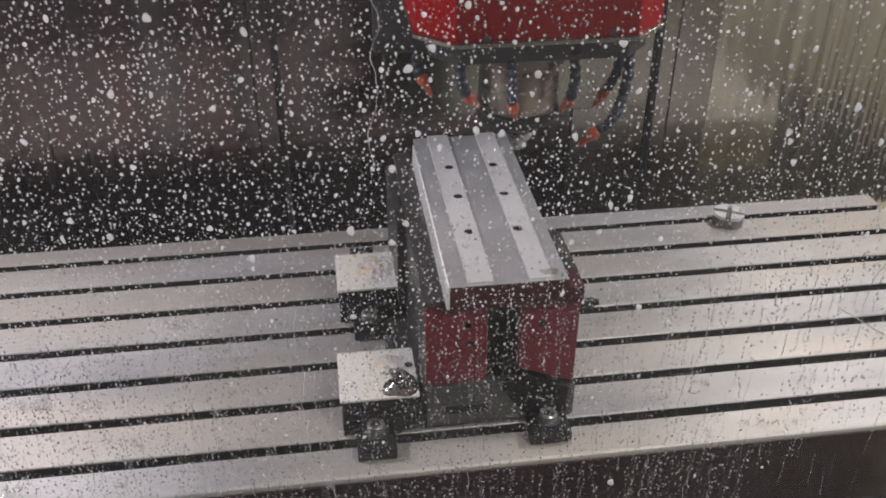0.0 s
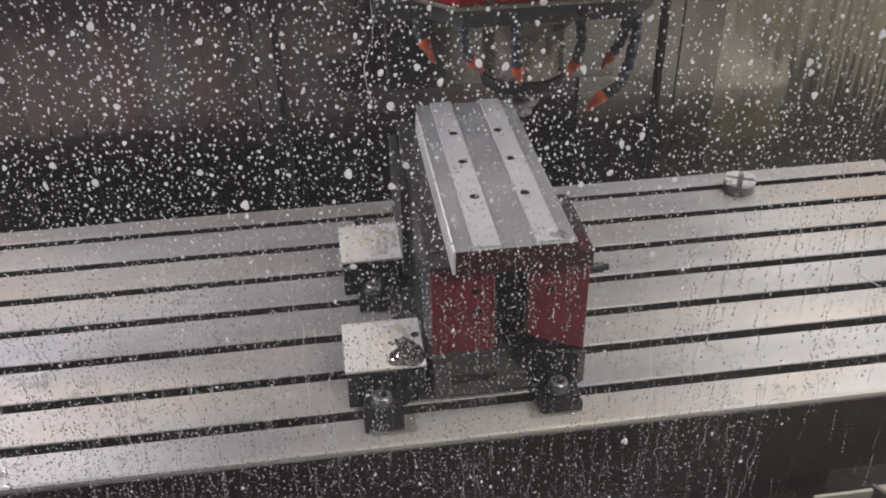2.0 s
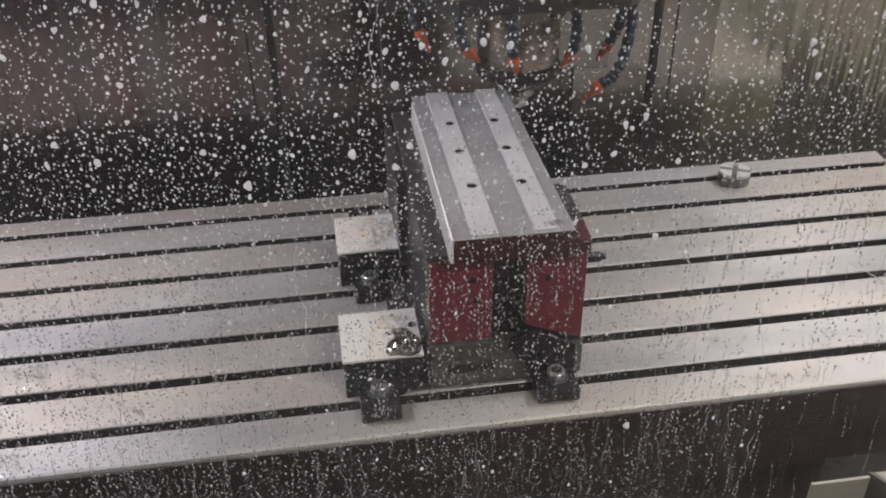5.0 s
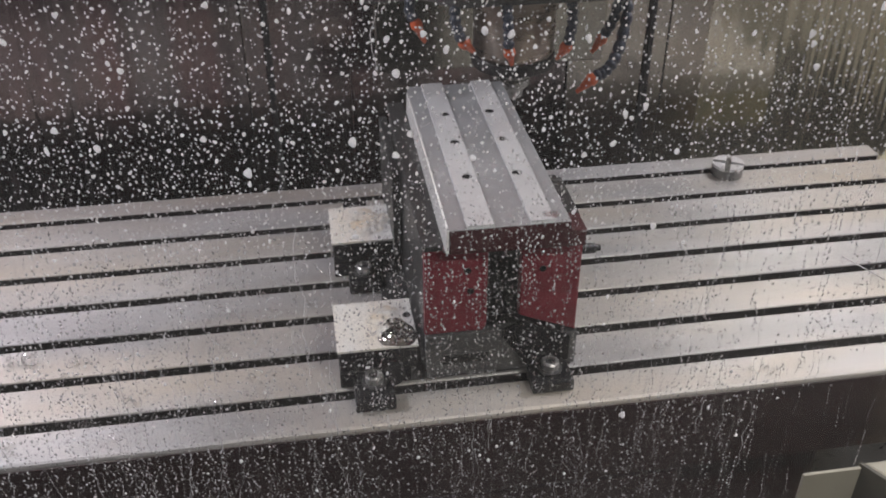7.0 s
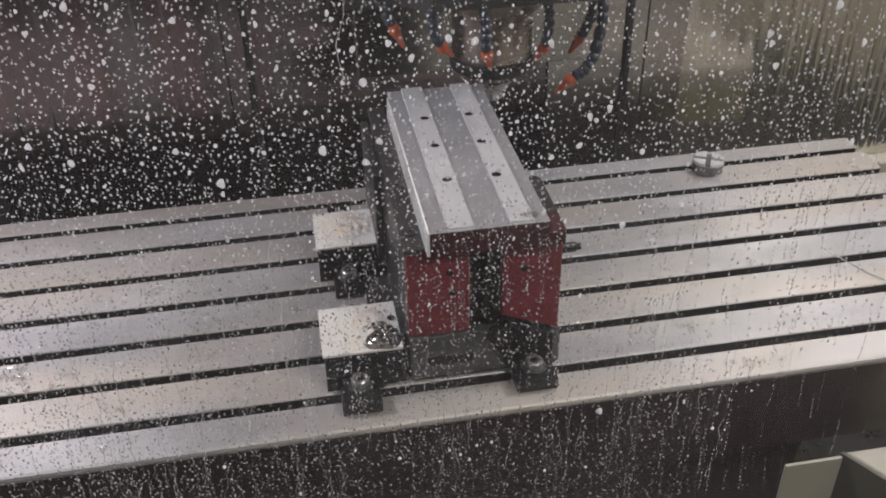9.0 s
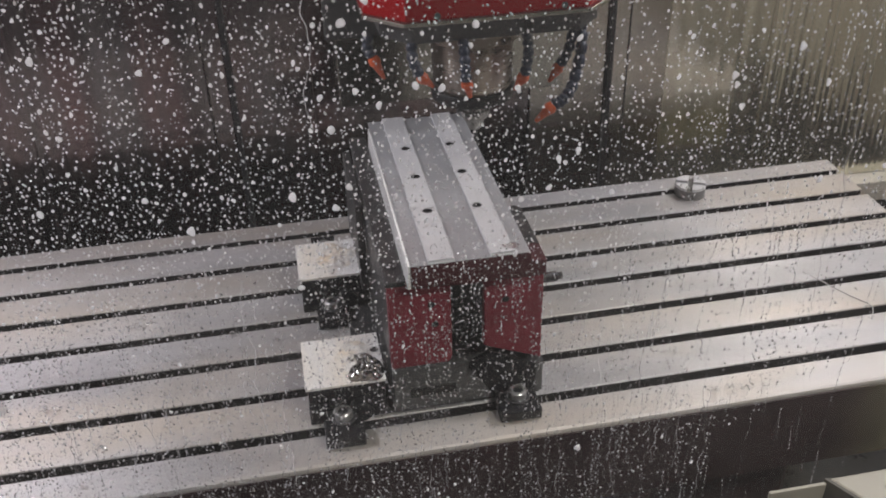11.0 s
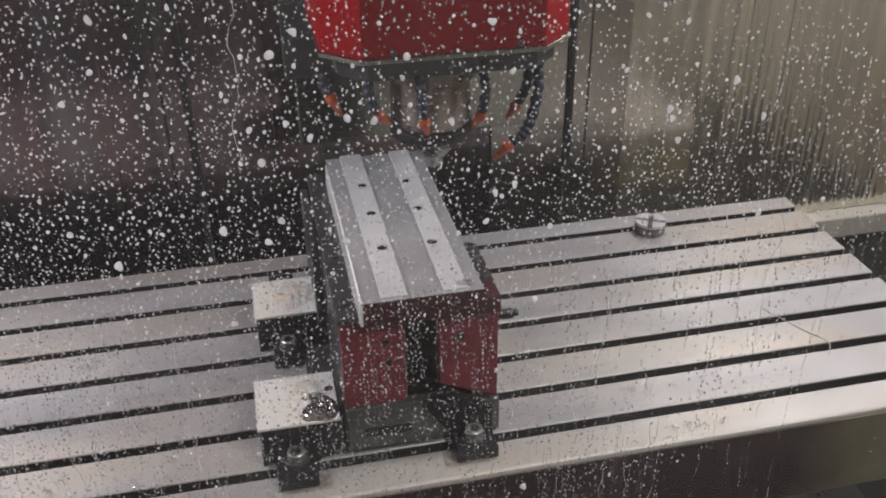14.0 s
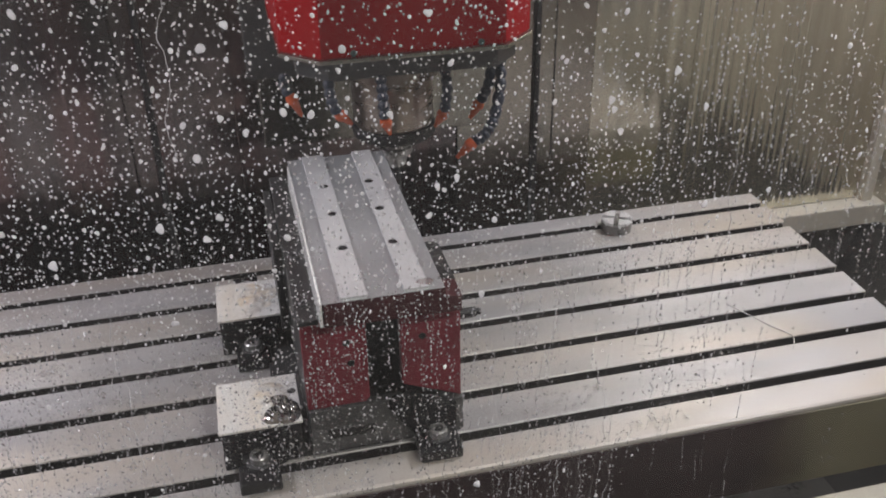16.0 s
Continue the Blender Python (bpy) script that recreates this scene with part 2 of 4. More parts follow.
def prism(pts, axis, lo, hi, bevel=0.0, bm=None):
    """An outline, extruded along an axis. pts: (x,y) for z, (x,z) for y, (y,z) for x."""
    bm = bm or bmesh.new()
    put = {"z": lambda a, b, c: (a, b, c), "y": lambda a, b, c: (a, c, b), "x": lambda a, b, c: (c, a, b)}[axis]
    a = [bm.verts.new(put(p, q, lo)) for p, q in pts]
    b = [bm.verts.new(put(p, q, hi)) for p, q in pts]
    caps = [bm.faces.new(a), bm.faces.new(b[::-1])]
    n = len(pts)
    for i in range(n):
        bm.faces.new((a[i], b[i], b[(i + 1) % n], a[(i + 1) % n]))
    if bevel:
        es = list({e for f in caps for e in f.edges})
        bmesh.ops.bevel(bm, geom=es, offset=bevel, segments=2, affect="EDGES", profile=0.5)
    return bm


def lathe(profile, at=(0, 0, 0), axis="z", seg=32, bm=None, closed=False):
    """(radius, height) pairs turned round an axis."""
    bm = bm or bmesh.new()
    rings = []
    for r, h in profile:
        ring = []
        for i in range(seg):
            a = 2 * math.pi * i / seg
            p = Vector((r * math.cos(a), r * math.sin(a), h))
            if axis == "x":
                p = Vector((p.z, p.x, p.y))
            elif axis == "y":
                p = Vector((p.x, p.z, p.y))
            ring.append(bm.verts.new(p + Vector(at)))
        rings.append(ring)
    for a, b in zip(rings, rings[1:]):
        for i in range(seg):
            bm.faces.new((a[i], a[(i + 1) % seg], b[(i + 1) % seg], b[i]))
    bm.faces.new(rings[0][::-1])
    bm.faces.new(rings[-1])
    return bm


def tube(points, radii, seg=10, bm=None):
    """A swept round section with a radius at each point."""
    bm = bm or bmesh.new()
    pts = [Vector(p) for p in points]
    rings = []
    for i, p in enumerate(pts):
        d = (pts[min(i + 1, len(pts) - 1)] - pts[max(i - 1, 0)]).normalized()
        q = d.to_track_quat("Z", "Y")
        rings.append([bm.verts.new(p + q @ Vector((radii[i] * math.cos(2 * math.pi * k / seg), radii[i] * math.sin(2 * math.pi * k / seg), 0))) for k in range(seg)])
    for a, b in zip(rings, rings[1:]):
        for k in range(seg):
            bm.faces.new((a[k], a[(k + 1) % seg], b[(k + 1) % seg], b[k]))
    bm.faces.new(rings[0][::-1])
    bm.faces.new(rings[-1])
    return bm


def bend(pts, n):
    """A smooth line through a few points (Catmull-Rom)."""
    p = [Vector(q) for q in pts]
    p = [p[0] * 2 - p[1]] + p + [p[-1] * 2 - p[-2]]
    out = []
    for i in range(1, len(p) - 2):
        for k in range(n):
            t = k / n
            a, b, c, d = p[i - 1:i + 3]
            out.append(0.5 * (2 * b + (c - a) * t + (2 * a - 5 * b + 4 * c - d) * t * t + (3 * b - a - 3 * c + d) * t ** 3))
    out.append(p[-2])
    return out


# ---- the machine's table ----
PITCH, SLOT = 0.1, 0.0212
T_FRONT, T_BACK, T_LEFT, T_RIGHT = -0.078, 0.660, -1.45, 1.0


def table_section():
    c = 0.0012
    pts = [(T_FRONT, -0.062), (T_FRONT, -0.006), (T_FRONT + 0.002, -0.002), (T_FRONT + 0.006, 0)]
    for i in range(7):
        y = i * PITCH
        a, b = y - SLOT / 2, y + SLOT / 2
        pts += [(a - c, 0), (a, -c), (a, -0.024), (a - 0.007, -0.024), (a - 0.007, -0.040), (b + 0.007, -0.040), (b + 0.007, -0.024), (b, -0.024), (b, -c), (b + c, 0)]
    pts += [(T_BACK - 0.002, 0), (T_BACK, -0.002), (T_BACK, -0.062)]
    return pts


table = empty("machine_table", "wet ground steel machine table with seven long T-slots", "machine table")
part("table_top", prism(table_section(), "x", T_LEFT, T_RIGHT), STEEL, table)
# Oily linings, coloured near black to carry the deep slots' shade too.
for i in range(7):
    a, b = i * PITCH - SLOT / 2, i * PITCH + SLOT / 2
    part("t_slot", prism([(a + 0.0001, -0.0026), (a + 0.0008, -0.0026), (a + 0.0008, -0.0385), (b - 0.0008, -0.0385), (b - 0.0008, -0.0026), (b - 0.0001, -0.0026), (b - 0.0001, -0.0395), (a + 0.0001, -0.0395)], "x", T_LEFT, T_RIGHT - 0.003), OILY_SHADED, table, "oily T-slot lining, blackened for the deep slot's shade")
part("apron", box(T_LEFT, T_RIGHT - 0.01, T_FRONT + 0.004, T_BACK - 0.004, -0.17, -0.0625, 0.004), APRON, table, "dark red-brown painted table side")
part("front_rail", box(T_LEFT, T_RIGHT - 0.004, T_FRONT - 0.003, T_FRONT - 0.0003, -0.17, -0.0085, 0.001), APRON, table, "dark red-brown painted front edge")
saddle = empty("machine_bed", "dark red-brown painted machine bed under the table", "machine bed")
part("bed_casting", box(-0.95, 0.62, 0.02, 0.56, -0.62, -0.171, 0.012), APRON, saddle)
part("way_cover", box(-0.35, 0.30, -0.06, 0.02, -0.62, -0.20, 0.008), APRON, saddle)

# ---- cast workpiece clamped on the table ----
TOP = 0.302
work = empty("casting", "dull red iron casting with milled top, clamped to the table", "casting", at=(0, 0, 0))
FY = 0.012
part("side_wall", box(-0.133, -0.114, FY + 0.0165, 0.500, 0.012, 0.252, 0.003), GREY_IRON, work)
part("side_wall", box(0.090, 0.109, FY + 0.0165, 0.160, 0.012, 0.2675, 0.003), GREY_IRON, work)
part("back_wall", box(-0.1135, 0.078, 0.470, 0.488, 0.012, 0.2355, 0.002), GREY_IRON, work)
part("deck", box(-0.1135, 0.0895, FY + 0.0305, 0.488, 0.236, 0.252, 0.002), GREY_IRON, work)
part("end_panel", prism([(-0.133, 0.0955), (-0.042, 0.0955), (-0.036, 0.104), (-0.036, 0.240), (-0.042, 0.2515), (-0.133, 0.2515)], "y", FY, FY + 0.016, 0.002), CAST_RED, work)
part("end_panel", prism([(0.015, 0.119), (0.022, 0.116), (0.109, 0.078), (0.109, 0.2515), (0.020, 0.2515), (0.015, 0.242)], "y", FY, FY + 0.016, 0.002), CAST_RED, work)
part("inner_web", box(-0.1135, 0.0895, 0.150, 0.162, 0.012, 0.2355), GREY_IRON, work, "dark raw inner wall")
part("foot", prism([(-0.133, 0.012), (0.030, 0.012), (0.030, 0.085), (0.012, 0.095), (-0.133, 0.095)], "y", FY - 0.005, FY + 0.012, 0.002), FOOT, work, "raw grey machined foot")
part("foot", box(0.086, 0.112, FY - 0.005, FY + 0.0155, 0.012, 0.0765, 0.002), FOOT, work, "raw grey machined foot")
# A black patch on the foot paints the slot's dark inside.
part("foot_slot", box(-0.106, -0.032, FY - 0.0066, FY - 0.0054, 0.037, 0.055, 0.0004, seg=1), RUBBER, work, "dark slot in the foot")
part("lintel", prism([(-0.097, 0.256), (0.080, 0.2525), (0.107, 0.2525), (0.107, 0.279), (0.082, 0.280), (0.082, 0.2962), (-0.097, 0.2962)], "y", -0.006, FY + 0.030, 0.0015), CAST_RED_SHADED, work, "end flange of the casting, its shade painted as dark maroon")
part("shoulder", box(-0.136, -0.1045, FY - 0.002, 0.505, 0.2525, 0.262, 0.002), GREY_IRON, work, "dark oily side shoulder")
part("shoulder", prism([(0.0825, FY + 0.0305), (0.109, FY + 0.0305), (0.109, 0.152), (0.100, 0.162), (0.0825, 0.162)], "z", 0.268, 0.279, 0.002), GREY_IRON, work, "dark oily side shoulder")
part("shoulder_rib", box(-0.150, -0.136, 0.30, 0.52, 0.05, 0.228, 0.002), GREY_IRON, work, "dark rib on the side")
part("top_plate", box(-0.099, 0.081, -0.007, 0.490, 0.2965, TOP - 0.004, 0.0005), MILLED, work, "milled grey top plate")
part("plate_base", box(-0.096, 0.078, 0.082, 0.486, 0.2625, 0.296, 0.001), GREY_IRON, work)
part("edge_lip", prism([(-0.104, 0.262), (-0.0995, 0.262), (-0.0995, TOP - 0.001), (-0.1025, TOP)], "y", -0.012, 0.458), BRIGHT, work, "bright raised edge lip")


def drilled_strip(x0, x1, holes, hx):
    """A finish-milled strip with oblong counterbores cut through it."""
    y0, y1, r = -0.004, 0.491, 0.0085
    bm = bmesh.new()
    seg = 16
    cuts = [y0] + [v for h in holes for v in (h - 0.022, h + 0.022)] + [y1]
    def quad(ya, yb):
        bm.faces.new([bm.verts.new((x, y, TOP)) for x, y in ((x0, ya), (x1, ya), (x1, yb), (x0, yb))])
    for i in range(0, len(cuts), 2):
        quad(cuts[i], cuts[i + 1])
    for h in holes:
        ring, outer = [], []
        for k in range(seg):
            a = 2 * math.pi * k / seg
            ring.append((hx + r * math.cos(a), h + r * math.sin(a)))
            ca, sa = math.cos(a), math.sin(a)
            lim = min(((x1 - hx) if ca > 0 else (hx - x0)) / max(1e-6, abs(ca)), 0.022 / max(1e-6, abs(sa)))
            outer.append((hx + lim * ca, h + lim * sa))
        corners = {0: (x1, h + 0.022), 1: (x0, h + 0.022), 2: (x0, h - 0.022), 3: (x1, h - 0.022)}
        iv = [bm.verts.new((x, y, TOP)) for x, y in ring]
        dv = [bm.verts.new((x, y, TOP - 0.0038)) for x, y in ring]
        ov = [bm.verts.new((x, y, TOP)) for x, y in outer]
        for k in range(seg):
            j = (k + 1) % seg
            bm.faces.new((iv[k], ov[k], ov[j], iv[j]))
            bm.faces.new((iv[j], dv[j], dv[k], iv[k]))
            (ax, ay), (bx, by) = outer[k], outer[j]
            if abs(ax - bx) > 1e-5 and abs(ay - by) > 1e-5:
                c = min(corners.values(), key=lambda q: math.hypot(q[0] - (ax + bx) / 2, q[1] - (ay + by) / 2))
                if math.hypot(c[0] - ax, c[1] - ay) > 1e-5 and math.hypot(c[0] - bx, c[1] - by) > 1e-5:
                    bm.faces.new((ov[k], bm.verts.new((*c, TOP)), ov[j]))
        bm.faces.new(dv)
    for x, yy in ((x0, (y0, y1)), (x1, (y0, y1))):
        bm.faces.new([bm.verts.new(p) for p in ((x, yy[0], TOP), (x, yy[1], TOP), (x, yy[1], TOP - 0.004), (x, yy[0], TOP - 0.004))])
    for y in (y0, y1):
        bm.faces.new([bm.verts.new(p) for p in ((x0, y, TOP), (x1, y, TOP), (x1, y, TOP - 0.004), (x0, y, TOP - 0.004))])
    bmesh.ops.remove_doubles(bm, verts=bm.verts, dist=1e-5)
    return bm


HOLE_Y = (0.138, 0.254, 0.360)
for x0, x1, hx in ((-0.0715, -0.0325, -0.047), (0.0215, 0.0575, 0.0325)):
    s = part("rail_strip", drilled_strip(x0, x1, HOLE_Y, hx), STRIP, work, "bright finish-milled strip with screw holes")
    # Black plugs stand in for the shade down inside the holes.
    for h in HOLE_Y:
        part("hole_dark", lathe([(0.0082, TOP - 0.0037), (0.0082, TOP - 0.0016), (0.0074, TOP - 0.0012), (0.0045, TOP - 0.0012), (0.0042, TOP - 0.0030)], (hx, h, 0), seg=14), BLACKED, s, "black plug for the dark inside of a screw hole")
for x, y, z in ((-0.120, 0.055, 0.262), (-0.120, 0.195, 0.262), (0.096, 0.056, 0.279), (0.096, 0.145, 0.279)):
    part("shoulder_screw", lathe([(0.0085, z), (0.0085, z + 0.003), (0.007, z + 0.0045), (0.004, z + 0.0045), (0.004, z + 0.002)], (x, y, 0), seg=14), GREY_IRON, work)
part("side_pin", lathe([(0.0085, 0.1095), (0.0085, 0.146), (0.007, 0.148), (0.0055, 0.148), (0.0055, 0.155), (0.0045, 0.156)], (0, 0.066, 0.195), "x", 14), BLACKED, work, "dark pin in the side wall", smooth=True)
# Flat black discs paint the dark of the tapped holes.
for x, z in ((-0.067, 0.212), (-0.062, 0.174), (0.049, 0.204)):
    part("tapped_hole", lathe([(0.0056, FY - 0.0012), (0.0056, FY - 0.0003)], (x, 0, z), "y", 14), RUBBER, work, "small dark tapped hole")
plate = empty("base_plate", "thin dark steel plate lying under the casting", "plate")
part("plate_body", box(-0.182, 0.110, 0.0165, 0.500, 0.0005, 0.0115, 0.0015), GREY_IRON, plate)


# ---- clamping ----
def cap_screw(x, y, z, parent, r=0.0145):
    b = part("bolt", lathe([(r, z), (r, z + 0.011), (r - 0.002, z + 0.0128), (r * 0.60, z + 0.0128), (r * 0.56, z + 0.004)], (x, y, 0), seg=24), BOLT, parent, "oily steel socket head bolt", smooth=True)
    # A black plug puts shade into the bolt's recess, which would reflect brightly.
    part("socket", lathe([(r * 0.54, z + 0.0043), (r * 0.54, z + 0.0095)], (x, y, 0), seg=6), RUBBER, b, "dark hexagon socket")
    part("washer", lathe([(r * 1.35, z - 0.0036), (r * 1.4, z - 0.003), (r * 1.4, z - 0.0006), (r * 1.3, z - 0.0002)], (x, y, 0), seg=24), GREY_IRON, b)
    return b


def jaw(x0, x1, y0, y1, label):
    j = empty("clamping_block", label, "clamp block", "clamping blocks beside the casting")
    part("block_top", box(x0, x1, y0, y1, 0.0725, 0.077, 0.001), WARM_SHEEN, j, "bright milled top plate")
    part("block_body", box(x0 + 0.003, x1 - 0.002, y0 + 0.003, y1 - 0.002, 0.030, 0.0721, 0.002), BLACKED, j)
    part("block_base", box(x0 + 0.002, x1 - 0.012, y0 + 0.002, y1 - 0.004, 0.0, 0.0296, 0.002), BLACKED, j)
    # Thin black disc standing in for the shade in a screw hole.
    part("top_hole", lathe([(0.007, 0.0768), (0.007, 0.0773)], (x1 - 0.010, (y0 + y1) / 2 + 0.016, 0), seg=18), RUBBER, j, "dark screw hole in the top")
    part("screw_boss", lathe([(0.019, y0 - 0.012), (0.019, y0 + 0.004)], (x0 + 0.085, 0, 0.026), "y", 20), BLACKED, j, smooth=True)
    part("thrust_screw", lathe([(0.010, x1 - 0.004), (0.010, x1 + 0.010), (0.007, x1 + 0.0125)], (0, (y0 + y1) / 2, 0.040), "x", 16), GREY_IRON, j, smooth=True)
    return j


jaw(-0.271, -0.143, 0.014, 0.137, "black clamping block with a bright milled top beside the casting")
jaw(-0.262, -0.143, 0.320, 0.443, "black clamping block with a bright milled top beside the casting")


def toe_clamp(x0, x1, bolt, label, y0=-0.046, y1=0.010, high=0.0215, nose=True):
    c = empty("toe_clamp", label, "clamp", "bolted clamps on the table")
    part("heel", box(x0, x1, y0, y1, 0.0, high, 0.003), BLACKED, c)
    if nose:
        part("nose", prism([(y1 + 0.0005, 0.004), (y1 + 0.012, 0.008), (y1 + 0.012, high + 0.006), (y1 + 0.0005, high)], "x", x0 + 0.006, x1 - 0.006), BLACKED, c)
    cap_screw(bolt[0], bolt[1], high + 0.004, c)
    return c


toe_clamp(-0.249, -0.186, (-0.216, 0.0), "blackened toe clamp with a bright bolt in the front T-slot", -0.046, 0.0015)
right_clamp = toe_clamp(0.030, 0.098, (0.065, -0.0115), "blackened strap clamp with a bolt at the casting's foot", -0.046, 0.0035, nose=False)
part("strap", prism([(0.028, 0.026), (0.098, 0.026), (0.098, 0.076), (0.022, 0.114), (-0.008, 0.100), (-0.012, 0.086)], "y", 0.0004, 0.0052), BLACKED, right_clamp)
toe_clamp(-0.236, -0.176, (-0.206, 0.300), "blackened toe clamp between the two clamping blocks", 0.262, 0.3065)
toe_clamp(-0.236, -0.176, (-0.206, 0.500), "blackened toe clamp behind the rear clamping block", 0.4735, 0.530)

# ---- round stop on the back slot ----
puck = empty("round_stop", "round steel stop with a cross slot, sitting over the rear T-slot", "machine stop")
bm = bmesh.new()
R, H = 0.034, 0.031
for q in range(4):
    a0, a1 = math.pi / 2 * q + 1.25, math.pi / 2 * (q + 1) + 0.93
    arc = [(R * math.cos(a0 + (a1 - a0) * k / 8), R * math.sin(a0 + (a1 - a0) * k / 8)) for k in range(9)]
    mid = math.pi / 2 * q + math.pi / 4 + 1.09
    arc.append((0.0078 * math.cos(mid), 0.0078 * math.sin(mid)))
    prism([(0.619 + x, 0.580 + y) for x, y in arc], "z", 0.0225, H - 0.002, 0.0008, bm)
part("crown", bm, STRIP, puck, "bright crown with a cross slot")
part("collar", lathe([(R - 0.001, 0.0), (R, 0.001), (R, 0.021), (R - 0.001, 0.022)], (0.619, 0.580, 0), seg=40), COLLAR, puck, smooth=True)
part("tenon", box(0.60, 0.634, 0.592, 0.6085, -0.02, -0.0004), GREY_IRON, puck)

# ---- spindle head ----
HX, HY, HZ = 0.141, 0.440, 0.501
head = empty("spindle_head", "red painted spindle head with coolant hoses hanging below", "spindle head")


def head_outline(grow=0.0, front=0.0):
    w, c, y = 0.166 + grow, 0.066, HY + front
    return [(HX - w, y), (HX + w, y), (HX + w + c, y + c), (HX + w + c, 0.84), (HX - w - c, 0.84), (HX - w - c, y + c)]


part("housing", prism(head_outline(), "z", HZ, 1.42, 0.003), RED, head, "glossy red sheet-metal housing")
part("rim", prism(head_outline(0.004, -0.004), "z", HZ - 0.008, HZ - 0.0005, 0.001), STAINLESS, head, "bright rim under the housing")
part("nose_plate", prism([(HX - 0.155, HY + 0.012), (HX + 0.155, HY + 0.012), (HX + 0.205, HY + 0.065), (HX + 0.205, 0.78), (HX - 0.205, 0.78), (HX - 0.205, HY + 0.065)], "z", HZ - 0.045, HZ - 0.0085, 0.002), GREY_IRON, head, "dark grey plate under the housing")
for sx, sz in ((-0.11, 0.008), (0.12, 0.008)):
    part("housing_screw", lathe([(0.006, HY - 0.003), (0.006, HY - 0.0005)], (HX + sx, 0, HZ + sz), "y", 12), GREY_IRON, head)
# Black disc laid on the plate as the shade of a hole.
part("plate_hole", lathe([(0.010, HY + 0.0095), (0.010, HY + 0.0118)], (HX + 0.055, 0, HZ - 0.026), "y", 16), RUBBER, head, "dark hole in the plate")
SX, SY = 0.118, 0.560
part("spindle", lathe([(0.092, 0.4545), (0.092, 0.430), (0.078, 0.425), (0.078, 0.335), (0.074, 0.328)], (SX, SY, 0), seg=48), SPINDLE, head, "turned brownish steel spindle nose", smooth=True)
part("nose_ring", lathe([(0.080, 0.3275), (0.083, 0.322), (0.080, 0.306), (0.064, 0.298), (0.050, 0.297)], (SX, SY, 0), seg=48), RUBBER, head, "black ring at the spindle nose", smooth=True)
holder = part("tool_holder", lathe([(0.033, 0.2965), (0.033, 0.286), (0.029, 0.283), (0.029, 0.277), (0.033, 0.274), (0.033, 0.262), (0.022, 0.250), (0.020, 0.236), (0.0165, 0.233)], (SX + 0.002, SY, 0), seg=36), BOLT, head, "bright steel tool holder", smooth=True)
part("cutter", lathe([(0.008, 0.2325), (0.008, 0.175), (0.0075, 0.174)], (SX + 0.002, SY, 0), seg=16), BLACKED, holder, "dark end mill", smooth=True)


def hose(points, tip, r=0.0105):
    """A jointed coolant hose: ball-and-cup links, then a cone nozzle."""
    line = bend(points, 12)
    total = sum((b - a).length for a, b in zip(line, line[1:]))
    links = max(3, round(total / 0.017))
    rr, pts = [], []
    steps = links * 6
    for k in range(steps + 1):
        s = k / steps * (len(line) - 1)
        i = min(int(s), len(line) - 2)
        pts.append(line[i].lerp(line[i + 1], s - i))
        ph = (k % 6) / 6
        rr.append(r * (0.72 + 0.30 * math.sin(math.pi * ph) ** 0.7))
    h = part("coolant_hose", tube(pts, rr, 12), HOSE, head, "jointed dark blue coolant hose", smooth=True)
    e, d = line[-1], (Vector(tip) - line[-1])
    part("nozzle", tube([e, e + d * 0.12, e + d * 0.3, e + d * 0.34, e + d], [r * 0.8, r * 1.05, r * 1.05, r * 0.85, r * 0.32], 14), ORANGE, h, "orange plastic nozzle", smooth=True)


hose([(-0.086, 0.50, 0.462), (-0.090, 0.49, 0.445), (-0.083, 0.48, 0.430)], (-0.064, 0.478, 0.388))
hose([(-0.014, 0.46, 0.458), (-0.014, 0.445, 0.430), (-0.004, 0.44, 0.402)], (0.022, 0.452, 0.374))
hose([(0.079, 0.455, 0.458), (0.078, 0.435, 0.425), (0.078, 0.425, 0.388)], (0.089, 0.442, 0.350))
hose([(0.200, 0.47, 0.458), (0.202, 0.46, 0.420), (0.197, 0.46, 0.376)], (0.183, 0.48, 0.340))
hose([(0.300, 0.50, 0.458), (0.290, 0.49, 0.410), (0.277, 0.50, 0.372)], (0.256, 0.50, 0.340))
hose([(0.314, 0.50, 0.458), (0.310, 0.48, 0.410), (0.292, 0.46, 0.352), (0.270, 0.446, 0.326), (0.248, 0.44, 0.318)], (0.214, 0.44, 0.288), 0.0115)

# ---- enclosure ----
WALL_Y, LEFT_X, RIGHT_X, FLOOR_Z, CEIL_Z = 0.89, -1.60, 1.55, -0.62, 1.62


def structure(name, bm, mat, label="", parent=None):
    ob = part(name, bm, mat, parent, label)
    ob["kind"] = "structure"
    return ob


wall_back = structure("wall_back", box(LEFT_X, RIGHT_X, WALL_Y + 0.02, WALL_Y + 0.06, -0.19, CEIL_Z), STAINLESS, "stainless rear wall of the machine enclosure")
wall_back["category"] = "wall"


def sheet(x0, x1, y, mat=None):
    """One upright telescopic sheet with a chamfered edge."""
    outline = [(x0, y), (x1 - 0.003, y), (x1, y + 0.003), (x1, WALL_Y + 0.0195), (x0, WALL_Y + 0.0195)]
    return part("cover_sheet", prism(outline, "z", -0.188, CEIL_Z - 0.004), mat or (BROWN_DIM if x1 < -0.18 else STAINLESS), wall_back)


